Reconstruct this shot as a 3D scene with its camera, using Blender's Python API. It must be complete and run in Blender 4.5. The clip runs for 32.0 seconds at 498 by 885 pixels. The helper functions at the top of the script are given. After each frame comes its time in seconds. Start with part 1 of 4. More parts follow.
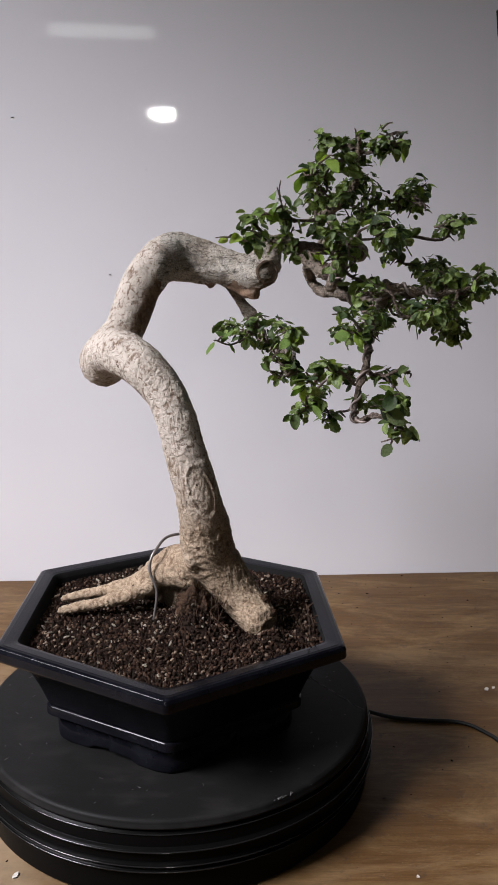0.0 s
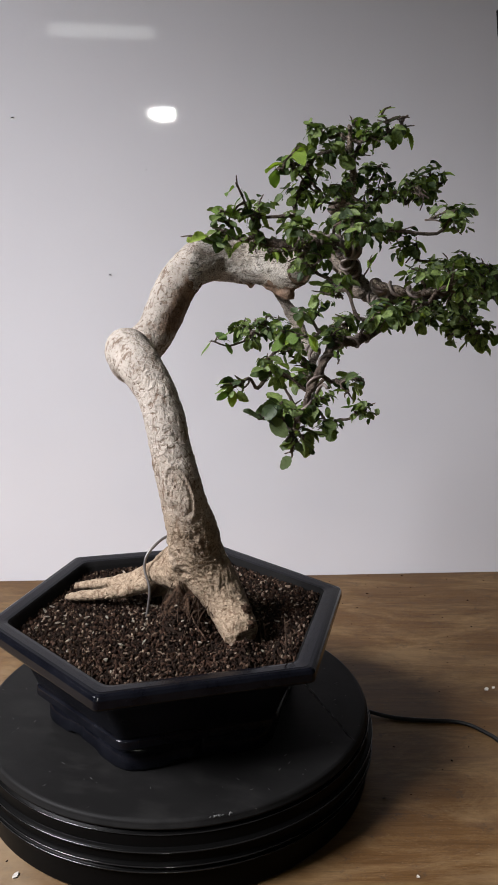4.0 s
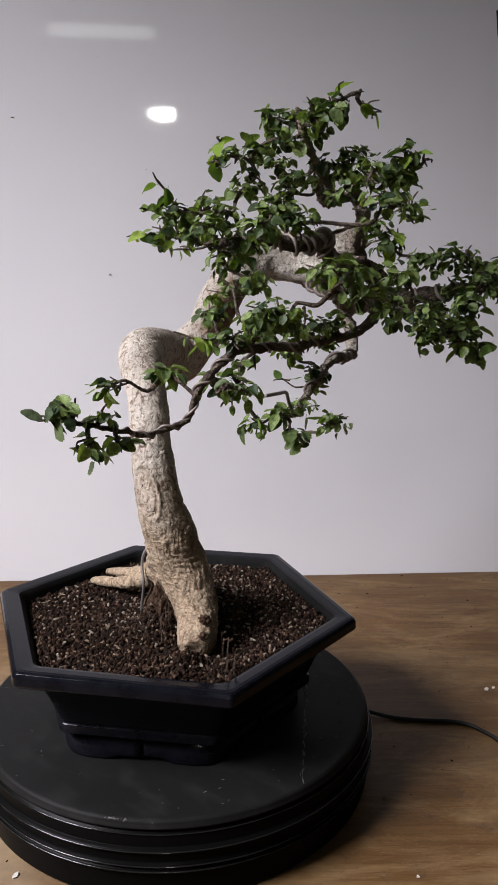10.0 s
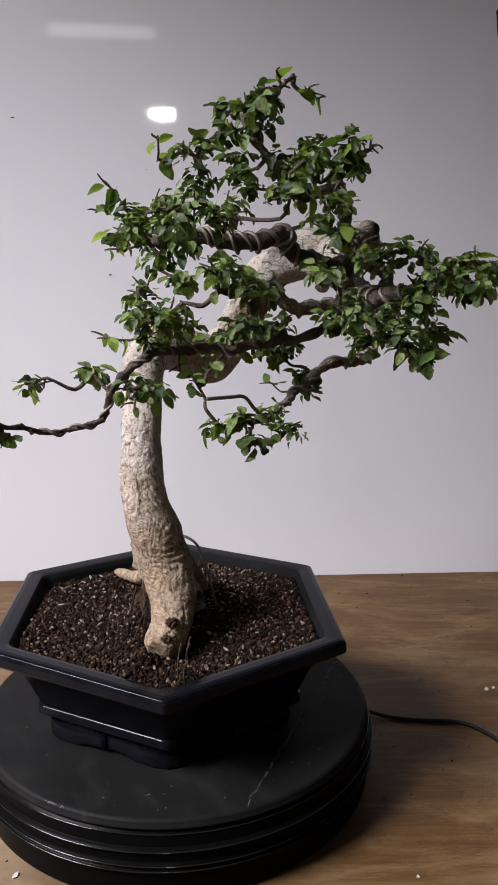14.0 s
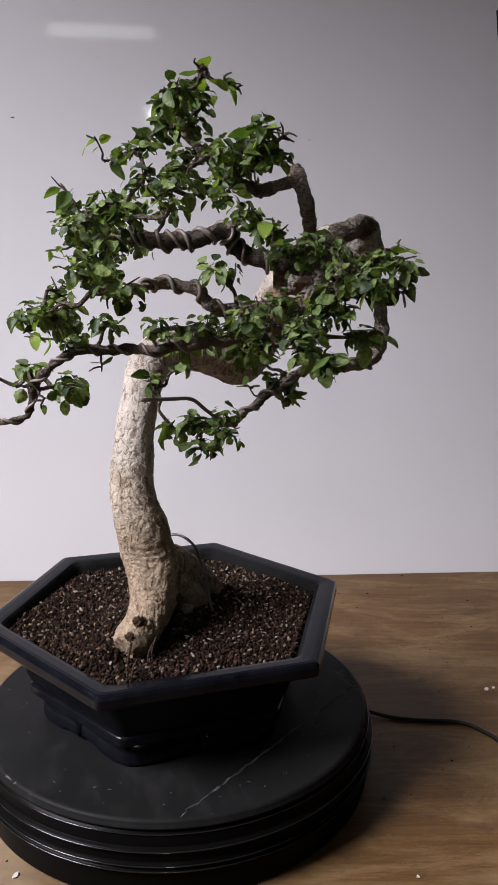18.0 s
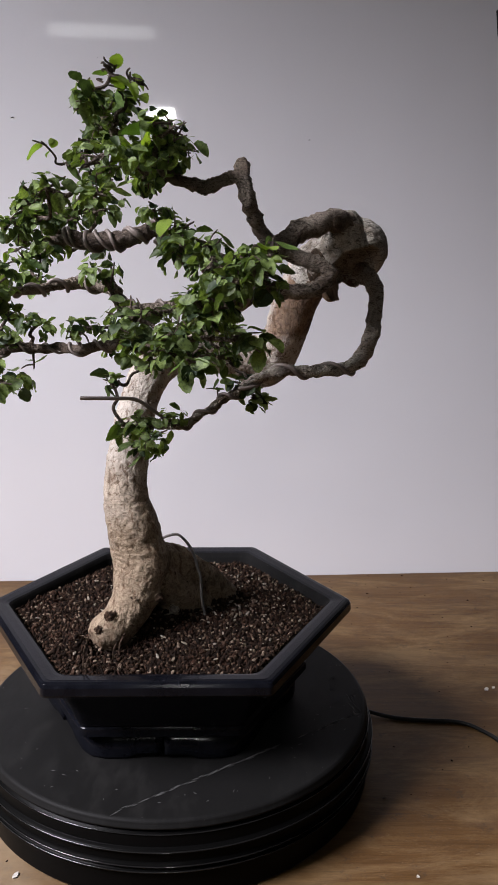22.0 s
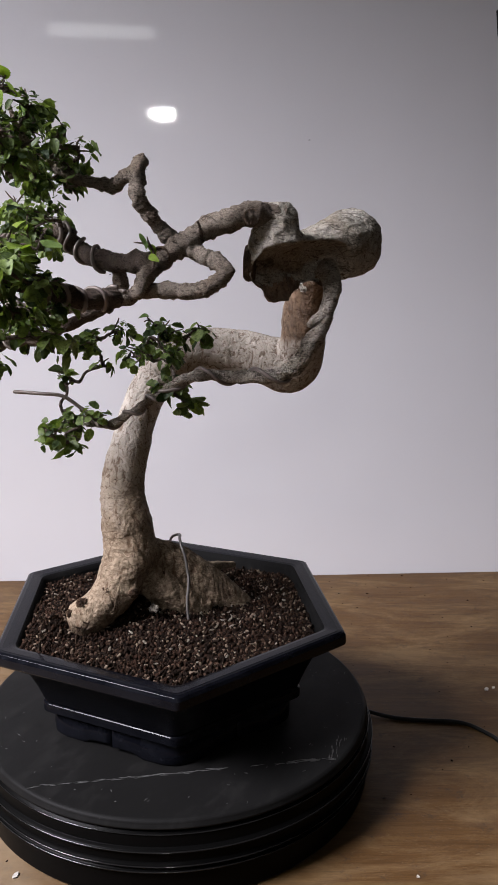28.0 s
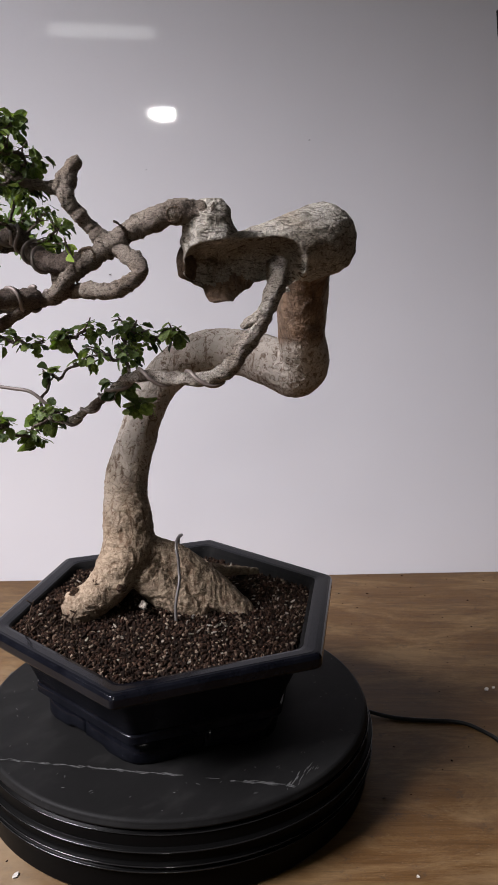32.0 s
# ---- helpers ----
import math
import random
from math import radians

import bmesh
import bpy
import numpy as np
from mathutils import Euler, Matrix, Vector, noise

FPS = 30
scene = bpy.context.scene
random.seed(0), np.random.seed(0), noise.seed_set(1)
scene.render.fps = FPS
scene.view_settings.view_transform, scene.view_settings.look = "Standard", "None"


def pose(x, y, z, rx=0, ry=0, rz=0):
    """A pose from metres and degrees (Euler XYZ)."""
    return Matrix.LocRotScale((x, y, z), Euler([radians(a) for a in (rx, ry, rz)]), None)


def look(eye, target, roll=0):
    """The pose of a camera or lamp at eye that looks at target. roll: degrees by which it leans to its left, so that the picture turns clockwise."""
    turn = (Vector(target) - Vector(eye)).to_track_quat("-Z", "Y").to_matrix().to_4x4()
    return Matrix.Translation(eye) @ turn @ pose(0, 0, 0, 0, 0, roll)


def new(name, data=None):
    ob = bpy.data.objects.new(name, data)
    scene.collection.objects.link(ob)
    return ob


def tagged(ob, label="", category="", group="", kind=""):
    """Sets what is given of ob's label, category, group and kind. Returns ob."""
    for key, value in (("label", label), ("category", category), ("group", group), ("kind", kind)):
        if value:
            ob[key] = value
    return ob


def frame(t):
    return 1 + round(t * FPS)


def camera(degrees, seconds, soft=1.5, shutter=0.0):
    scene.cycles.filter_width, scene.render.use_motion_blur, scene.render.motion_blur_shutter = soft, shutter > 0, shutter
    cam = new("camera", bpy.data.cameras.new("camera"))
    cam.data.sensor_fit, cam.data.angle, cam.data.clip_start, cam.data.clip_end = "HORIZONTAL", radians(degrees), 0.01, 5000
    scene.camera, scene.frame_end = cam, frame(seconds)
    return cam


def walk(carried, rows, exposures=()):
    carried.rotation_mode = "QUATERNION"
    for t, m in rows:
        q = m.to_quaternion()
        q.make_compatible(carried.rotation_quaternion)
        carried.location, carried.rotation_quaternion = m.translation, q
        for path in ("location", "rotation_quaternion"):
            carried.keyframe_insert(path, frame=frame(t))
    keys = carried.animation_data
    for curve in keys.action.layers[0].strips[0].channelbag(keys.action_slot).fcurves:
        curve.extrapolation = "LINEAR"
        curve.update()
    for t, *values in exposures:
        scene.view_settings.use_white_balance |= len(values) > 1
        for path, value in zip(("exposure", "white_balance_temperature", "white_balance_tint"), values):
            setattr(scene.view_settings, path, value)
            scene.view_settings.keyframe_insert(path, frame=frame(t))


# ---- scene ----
from collections import namedtuple

SECONDS = 32.0
TURN = -4.1984                   # degrees a second, clockwise from above
SAWN, SAW_WAY = Vector((0.1085, -0.0725, 0.1215)), Vector((0.66, -0.7, -0.25)).normalized()      # the sawn end of the low leg
TOP = 0.085                   # height of the turntable's plate over the table

# ---------------------------------------------------------------- camera
cam = camera(36.56, SECONDS, soft=0.6)
EYE = (0.0865, -0.85, 0.5693)
CAM_POSE = Matrix.Translation(EYE) @ pose(0, 0, 0, 90 - 11.24, 0, 0) @ pose(0, 0, 0, 0, 0, 0.09)
walk(cam, [(0, CAM_POSE), (SECONDS, CAM_POSE)], [(0, 0.0, 6500, 9), (3, 0.0, 6530, 6.5), (7, 0.0, 6530, 7), (11, 0.0, 6500, 9), (18, 0.0, 6450, 10.5), (29, 0.0, 6430, 10.5), (SECONDS, 0.0, 6530, 10)])

# ---------------------------------------------------------------- light
world = bpy.data.worlds.new("world")
scene.world = world
world.use_nodes = True
sky = world.node_tree.nodes.new("ShaderNodeTexSky")
sky.sky_type, sky.sun_disc = "NISHITA", False
sky.sun_elevation, sky.sun_rotation = radians(40), radians(-70)
world.node_tree.links.new(sky.outputs[0], world.node_tree.nodes["Background"].inputs[0])
world.node_tree.nodes["Background"].inputs[1].default_value = 0.1


def area_lamp(name, m, w, h, watts, colour):
    data = bpy.data.lights.new(name, "AREA")
    data.shape, data.size, data.size_y, data.energy, data.color = "RECTANGLE", w, h, watts, colour
    ob = new(name, data)
    ob.matrix_world = m
    return ob


WIN_Y, WIN_Z, WIN_W, WIN_H = -1.0, 2.2, 1.5, 1.0     # window in the side wall
window_light = area_lamp("window_light", look((-2.1, WIN_Y, WIN_Z), (0.06, 0.1, -0.34)), WIN_W, WIN_H * 0.9, 30.5, (1.0, 0.97, 1.05))
window_light.data.spread = radians(58)     # sky light slants down through the window

# ---------------------------------------------------------------- materials
def material(name, colour=(0.5, 0.5, 0.5), rough=0.5, metal=0.0):
    m = bpy.data.materials.new(name)
    m.use_nodes = True
    b = m.node_tree.nodes["Principled BSDF"]
    b.inputs["Base Color"].default_value = (*colour, 1)
    b.inputs["Roughness"].default_value = rough
    b.inputs["Metallic"].default_value = metal
    return m


Nodes = namedtuple("Nodes", "m tree bsdf coord")


def graph(m, coord="Object"):
    t = m.node_tree
    tc = t.nodes.new("ShaderNodeTexCoord")
    return Nodes(m, t, t.nodes["Principled BSDF"], tc.outputs[coord])


def noise_tex(g, scale, detail=4.0, rough=0.6, stretch=None, distortion=0.0):
    n = g.tree.nodes.new("ShaderNodeTexNoise")
    n.inputs["Scale"].default_value = scale
    n.inputs["Detail"].default_value = detail
    n.inputs["Roughness"].default_value = rough
    n.inputs["Distortion"].default_value = distortion
    src = g.coord
    if stretch:
        mp = g.tree.nodes.new("ShaderNodeMapping")
        mp.inputs["Scale"].default_value = stretch
        g.tree.links.new(src, mp.inputs[0])
        src = mp.outputs[0]
    g.tree.links.new(src, n.inputs["Vector"])
    return n.outputs["Fac"]


def ramp(g, fac, stops):
    r = g.tree.nodes.new("ShaderNodeValToRGB")
    while len(r.color_ramp.elements) < len(stops):
        r.color_ramp.elements.new(0.5)
    for e, (p, c) in zip(r.color_ramp.elements, stops):
        e.position = p
        e.color = (*c, 1) if isinstance(c, tuple) else (c, c, c, 1)
    g.tree.links.new(fac, r.inputs[0])
    return r.outputs[0]


def mix(g, fac, a, b, mode="MIX"):
    n = g.tree.nodes.new("ShaderNodeMix")
    n.data_type, n.blend_type = "RGBA", mode
    for sock, v in ((n.inputs[0], fac), (n.inputs[6], a), (n.inputs[7], b)):
        if isinstance(v, (int, float)):
            sock.default_value = v
        elif isinstance(v, tuple):
            sock.default_value = (*v, 1)
        else:
            g.tree.links.new(v, sock)
    return n.outputs[2]


def colour_in(g, out, name="Base Color"):
    g.tree.links.new(out, g.bsdf.inputs[name])


def bump(g, height, strength=0.3, distance=0.002, after=None):
    n = g.tree.nodes.new("ShaderNodeBump")
    n.inputs["Strength"].default_value = strength
    n.inputs["Distance"].default_value = distance
    g.tree.links.new(height, n.inputs["Height"])
    if after:
        g.tree.links.new(after, n.inputs["Normal"])
    g.tree.links.new(n.outputs[0], g.bsdf.inputs["Normal"])
    return n.outputs[0]


def random_of(g, island=False):
    n = g.tree.nodes.new("ShaderNodeNewGeometry" if island else "ShaderNodeObjectInfo")
    return n.outputs["Random Per Island" if island else "Random"]


def board_material():
    m = material("white_melamine", (0.78, 0.77, 0.79), 0.08)
    g = graph(m)
    n1 = noise_tex(g, 1.3, 3)
    colour_in(g, ramp(g, n1, [(0.3, (0.74, 0.73, 0.75)), (0.7, (0.8, 0.79, 0.81))]))
    g.tree.links.new(ramp(g, noise_tex(g, 9, 4), [(0.3, 0.025), (0.75, 0.06)]), g.bsdf.inputs["Roughness"])
    bump(g, noise_tex(g, 130, 3, 0.6, (1.0, 1.0, 0.12)), 0.09, 0.0004)
    return m


def wood_material():
    m = material("plywood", (0.3, 0.2, 0.12), 0.55)
    g = graph(m)
    grain = noise_tex(g, 14, 6, 0.6, (0.35, 6.0, 1.0), 0.8)
    fine = noise_tex(g, 80, 6, 0.75, (0.3, 5.0, 1.0))
    base = ramp(g, grain, [(0.25, (0.075, 0.036, 0.01)), (0.5, (0.104, 0.053, 0.016)), (0.8, (0.14, 0.076, 0.025))])
    base = mix(g, 0.55, base, ramp(g, fine, [(0.3, (0.4, 0.36, 0.32)), (0.7, (1.0, 0.98, 0.96))]), "MULTIPLY")
    worn = noise_tex(g, 5.5, 7, 0.75, (0.7, 2.2, 1.0), 0.6)
    base = mix(g, ramp(g, worn, [(0.45, 0.0), (0.62, 0.75)]), base, (0.19, 0.122, 0.056))
    damp = noise_tex(g, 8.0, 7, 0.75, (0.5, 2.4, 1.0), 0.9)
    base = mix(g, ramp(g, damp, [(0.5, 0.0), (0.66, 0.6)]), base, (0.07, 0.038, 0.018))
    streak = noise_tex(g, 30, 4, 0.6, (0.25, 7.0, 1.0), 0.3)
    base = mix(g, ramp(g, streak, [(0.6, 0.0), (0.68, 0.6)]), base, (0.055, 0.03, 0.015))
    dirt = ramp(g, noise_tex(g, 34, 7, 0.82), [(0.57, 0.0), (0.68, 0.85)])
    base = mix(g, dirt, base, (0.045, 0.03, 0.02))
    # pale patch beside the turntable: dust, and the window side's stronger light painted in
    spot = g.tree.nodes.new("ShaderNodeVectorMath")
    spot.operation = "DISTANCE"
    spot.inputs[1].default_value = (-0.42, -0.12, 0.0)
    g.tree.links.new(g.coord, spot.inputs[0])
    edge = g.tree.nodes.new("ShaderNodeMath")
    edge.operation = "MULTIPLY_ADD"
    edge.inputs[1].default_value = 0.35
    g.tree.links.new(noise_tex(g, 11, 6, 0.7), edge.inputs[0])
    g.tree.links.new(spot.outputs["Value"], edge.inputs[2])
    base = mix(g, ramp(g, edge.outputs[0], [(0.38, 0.6), (0.56, 0.0)]), base, (0.3, 0.23, 0.15))
    dust = ramp(g, noise_tex(g, 110, 6, 0.85, (0.6, 1.5, 1.0)), [(0.58, 0.0), (0.72, 0.55)])
    base = mix(g, dust, base, (0.24, 0.165, 0.095))
    colour_in(g, base)
    g.tree.links.new(ramp(g, worn, [(0.2, 0.5), (0.8, 0.72)]), g.bsdf.inputs["Roughness"])
    g.bsdf.inputs["Specular IOR Level"].default_value = 0.3
    bump(g, fine, 0.25, 0.0008)
    return m


def black_plastic(name, rough=0.34, dust=0.5, shine=0.2, tone=1.0):
    m = material(name, (0.012, 0.012, 0.013), rough)
    g = graph(m)
    smear = noise_tex(g, 16, 6, 0.7, (1.0, 2.2, 1.0))
    speck = noise_tex(g, 190, 3, 0.7)
    c = mix(g, ramp(g, smear, [(0.5, 0.0), (0.8, dust)]), tuple(v * tone for v in (0.0082, 0.0080, 0.0078)), tuple(v * tone for v in (0.034, 0.033, 0.031)))
    c = mix(g, ramp(g, speck, [(0.73, 0.0), (0.78, dust)]), c, (0.16, 0.155, 0.15))
    colour_in(g, c)
    g.tree.links.new(ramp(g, smear, [(0.3, rough - 0.04), (0.8, rough + 0.12 * (1 + dust))]), g.bsdf.inputs["Roughness"])
    bump(g, speck, 0.08, 0.0005)
    g.bsdf.inputs["Specular IOR Level"].default_value = shine
    return m


def glaze_material():
    m = material("dark_glaze", (0.012, 0.015, 0.028), 0.2)
    g = graph(m)
    n = noise_tex(g, 30, 5, 0.7)
    c = ramp(g, n, [(0.3, (0.002, 0.0022, 0.0035)), (0.7, (0.006, 0.0065, 0.009))])
    scuff = ramp(g, noise_tex(g, 120, 5, 0.75), [(0.62, 0.0), (0.74, 0.55)])
    c = mix(g, scuff, c, (0.022, 0.022, 0.029))
    colour_in(g, c)
    g.tree.links.new(ramp(g, n, [(0.3, 0.1), (0.75, 0.26)]), g.bsdf.inputs["Roughness"])
    bump(g, noise_tex(g, 70, 4), 0.1, 0.001)
    g.bsdf.inputs["Specular IOR Level"].default_value = 0.15
    return m


def crackle(g, scale, stretch=None):
    n = g.tree.nodes.new("ShaderNodeTexVoronoi")
    n.feature = "DISTANCE_TO_EDGE"
    n.inputs["Scale"].default_value = scale
    warp = g.tree.nodes.new("ShaderNodeTexNoise")
    warp.inputs["Scale"].default_value = scale * 0.6
    warp.inputs["Detail"].default_value = 3
    add = g.tree.nodes.new("ShaderNodeVectorMath")
    add.operation = "MULTIPLY_ADD"
    add.inputs[1].default_value = (1.2 / scale,) * 3
    g.tree.links.new(g.coord, warp.inputs["Vector"])
    g.tree.links.new(warp.outputs["Color"], add.inputs[0])
    g.tree.links.new(g.coord, add.inputs[2])
    mp = g.tree.nodes.new("ShaderNodeMapping")
    mp.inputs["Scale"].default_value = stretch or (1, 1, 1)
    g.tree.links.new(add.outputs[0], mp.inputs[0])
    g.tree.links.new(mp.outputs[0], n.inputs["Vector"])
    return n.outputs["Distance"]


def bark_material(name, light, dark, scale=1.0):
    """Grey skin-like bark: mottled, with a net of fine wrinkles, pale flecks and brown stains."""
    m = material(name, light, 0.88)
    g = graph(m)
    big = noise_tex(g, 16 * scale, 6, 0.65)
    stain = noise_tex(g, 34 * scale, 6, 0.72)
    lumps = noise_tex(g, 380 * scale, 4, 0.6, (1.0, 1.0, 1.2), 0.5)
    lines = noise_tex(g, 80 * scale, 7, 0.75, (1.0, 1.0, 1.7), 1.2)
    fine = noise_tex(g, 700, 3, 0.7)
    net = crackle(g, 190 * scale, (1.0, 1.0, 1.4))
    wrinkle = noise_tex(g, 75 * scale, 4, 0.6, (1.0, 1.0, 3.2), 1.6)
    c = ramp(g, big, [(0.3, dark), (0.5, light), (0.72, tuple(min(1, v * 1.22) for v in light))])
    c = mix(g, ramp(g, stain, [(0.52, 0.0), (0.7, 0.55)]), c, tuple(v * k for v, k in zip(dark, (1.1, 0.92, 0.78))))
    brown = noise_tex(g, 9 * scale, 5, 0.6)
    c = mix(g, ramp(g, brown, [(0.5, 0.0), (0.68, 0.6)]), c, tuple(v * k for v, k in zip(light, (0.62, 0.5, 0.38))))
    worm = ramp(g, noise_tex(g, 150 * scale, 2, 0.5, (1.0, 1.0, 0.7), 2.2), [(0.4, 0.0), (0.5, 1.0), (0.6, 0.0)])
    c = mix(g, ramp(g, worm, [(0.0, 0.3), (0.5, 0.0)]), c, tuple(v * 0.8 for v in dark))
    pit = ramp(g, noise_tex(g, 120 * scale, 2), [(0.7, 0.0), (0.74, 0.9)])
    c = mix(g, pit, c, tuple(v * 0.3 for v in dark))
    fold = crackle(g, 60 * scale, (1.0, 1.0, 1.6))
    some = ramp(g, noise_tex(g, 40 * scale, 3), [(0.5, 0.0), (0.58, 1.0)])
    crease = mix(g, ramp(g, fold, [(0.0, 0.8), (0.03, 0.0)]), (0, 0, 0), some)
    c = mix(g, crease, c, tuple(v * 0.35 for v in dark))
    c = mix(g, ramp(g, lines, [(0.36, 0.85), (0.46, 0.0)]), c, tuple(v * 0.45 for v in dark))
    c = mix(g, ramp(g, lumps, [(0.35, 0.35), (0.48, 0.0)]), c, tuple(v * 0.55 for v in dark))
    c = mix(g, ramp(g, net, [(0.0, 0.25), (0.07, 0.0)]), c, tuple(v * 0.5 for v in dark))
    c = mix(g, ramp(g, fine, [(0.58, 0.0), (0.7, 0.18)]), c, tuple(min(1, v * 1.45) for v in light))
    c = mix(g, ramp(g, wrinkle, [(0.36, 0.75), (0.45, 0.0)]), c, tuple(v * 0.6 for v in dark))
    colour_in(g, c)
    g.bsdf.inputs["Specular IOR Level"].default_value = 0.2
    n = bump(g, crease, -0.7, 0.0016)
    n = bump(g, worm, 0.75, 0.0015, n)
    n = bump(g, wrinkle, 0.9, 0.004, n)
    n = bump(g, lines, 0.8, 0.002, n)
    n = bump(g, lumps, 1.0, 0.0026, n)
    n = bump(g, ramp(g, net, [(0.0, 0.0), (0.2, 1.0)]), 0.35, 0.0006, n)
    bump(g, fine, 0.6, 0.0009, n)
    return m


def plane(g, way, offset):
    """The height over a plane."""
    n = g.tree.nodes.new("ShaderNodeVectorMath")
    n.operation = "DOT_PRODUCT"
    n.inputs[1].default_value = way
    g.tree.links.new(g.coord, n.inputs[0])
    a = g.tree.nodes.new("ShaderNodeMath")
    a.inputs[1].default_value = offset
    g.tree.links.new(n.outputs["Value"], a.inputs[0])
    return a.outputs[0]


def ragged(g, height, amount, scale):
    """A height made uneven by noise."""
    a = g.tree.nodes.new("ShaderNodeMath")
    a.operation = "MULTIPLY_ADD"
    a.inputs[1].default_value = amount
    g.tree.links.new(noise_tex(g, scale, 5, 0.65), a.inputs[0])
    g.tree.links.new(height, a.inputs[2])
    return a.outputs[0]


def skin_material(name, light, tan, dark):
    """Smooth cream bark: fine upright cracks above, warmer and wrinkled like old skin lower down."""
    m = material(name, light, 0.8)
    g = graph(m)
    low = ramp(g, ragged(g, plane(g, (0, 0, 1), 0.0), 0.22, 17), [(0.32, 1.0), (0.44, 0.0)])
    big = noise_tex(g, 20, 6, 0.65)
    c = mix(g, ramp(g, big, [(0.35, 0.0), (0.65, 1.0)]), tuple(v * 0.84 for v in light), tuple(min(1, v * 1.1) for v in light))
    c = mix(g, mix(g, 0.9, (0, 0, 0), low), c, mix(g, ramp(g, big, [(0.35, 0.0), (0.65, 1.0)]), tuple(v * 0.7 for v in tan), tan))
    stain = noise_tex(g, 38, 7, 0.75)
    c = mix(g, ramp(g, stain, [(0.54, 0.0), (0.72, 0.6)]), c, tuple(v * 0.55 for v in tan))
    # brown flaking bark on the inner side of the upper bend
    inner = ramp(g, ragged(g, plane(g, (0.97, 0.26, -0.592), 0.783), 0.04, 60), [(0.5, 0.0), (0.512, 1.0)])
    for way, offset in (((0, 0, 1), 0.067), ((0, 1, 0), 0.393), ((0, 0, -1), 1.005)):
        inner = mix(g, inner, (0, 0, 0), ramp(g, ragged(g, plane(g, way, offset), 0.012, 70), [(0.5, 0.0), (0.51, 1.0)]))
    c = mix(g, mix(g, 0.85, (0, 0, 0), inner), c, ramp(g, noise_tex(g, 75, 5, 0.7, (1.0, 1.0, 0.5)), [(0.35, (0.065, 0.034, 0.018)), (0.6, (0.26, 0.155, 0.088))]))
    # earth on the sawn end of the leg
    sawn = ramp(g, ragged(g, plane(g, tuple(SAW_WAY), 0.492 - SAW_WAY.dot(SAWN)), 0.02, 110), [(0.5, 0.0), (0.503, 0.9)])
    sawn = mix(g, sawn, (0, 0, 0), ramp(g, plane(g, (0, 0, -1), 0.66), [(0.495, 0.0), (0.5, 1.0)]))
    c = mix(g, sawn, c, ramp(g, noise_tex(g, 180, 4, 0.7), [(0.35, (0.035, 0.019, 0.012)), (0.7, (0.16, 0.09, 0.052))]))
    # upright cracks
    grain = noise_tex(g, 90, 5, 0.65, (1.3, 1.3, 0.28), 0.5)
    c = mix(g, ramp(g, grain, [(0.36, 0.75), (0.44, 0.0)]), c, dark)
    plates = crackle(g, 70, (1.0, 1.0, 0.6))
    some = ramp(g, noise_tex(g, 30, 3), [(0.46, 0.0), (0.56, 1.0)])
    crack = mix(g, ramp(g, plates, [(0.0, 0.5), (0.05, 0.0)]), (0, 0, 0), some)
    c = mix(g, crack, c, tuple(v * 0.5 for v in dark))
    # wavy folds
    fold = ramp(g, noise_tex(g, 58, 3, 0.5, (1.0, 1.0, 1.9), 1.7), [(0.42, 0.0), (0.49, 1.0), (0.51, 1.0), (0.58, 0.0)])
    fold = mix(g, low, (0, 0, 0), fold)
    c = mix(g, mix(g, 0.42, (0, 0, 0), fold), c, tuple(v * 0.6 for v in dark))
    ridge = noise_tex(g, 175, 4, 0.6, (1.0, 1.0, 1.1), 0.9)
    c = mix(g, ramp(g, ridge, [(0.36, 0.75), (0.46, 0.0)]), c, dark)
    pit = ramp(g, noise_tex(g, 150, 2), [(0.7, 0.0), (0.74, 0.9)])
    c = mix(g, pit, c, tuple(v * 0.35 for v in dark))
    colour_in(g, c)
    g.bsdf.inputs["Specular IOR Level"].default_value = 0.18
    n = bump(g, grain, 0.7, 0.0022)
    n = bump(g, crack, -0.8, 0.0016, n)
    n = bump(g, fold, -0.9, 0.0028, n)
    n = bump(g, ridge, 1.0, 0.0042, n)
    bump(g, noise_tex(g, 520, 3, 0.7), 0.5, 0.0009, n)
    return m


def soil_material():
    m = material("granule", (0.06, 0.04, 0.03), 0.9)
    g = graph(m)
    r = random_of(g, True)
    c = ramp(g, r, [(0.0, (0.004, 0.0024, 0.0017)), (0.4, (0.0115, 0.0062, 0.004)), (0.72, (0.036, 0.017, 0.0105)),
                    (0.9, (0.09, 0.056, 0.038)), (1.0, (0.26, 0.2, 0.15))])
    c = mix(g, ramp(g, noise_tex(g, 400, 3), [(0.35, 0.5), (0.7, 0.0)]), c, (0.02, 0.014, 0.01))
    colour_in(g, c)
    bump(g, noise_tex(g, 500, 3), 0.6, 0.001)
    g.bsdf.inputs["Specular IOR Level"].default_value = 0.08
    return m


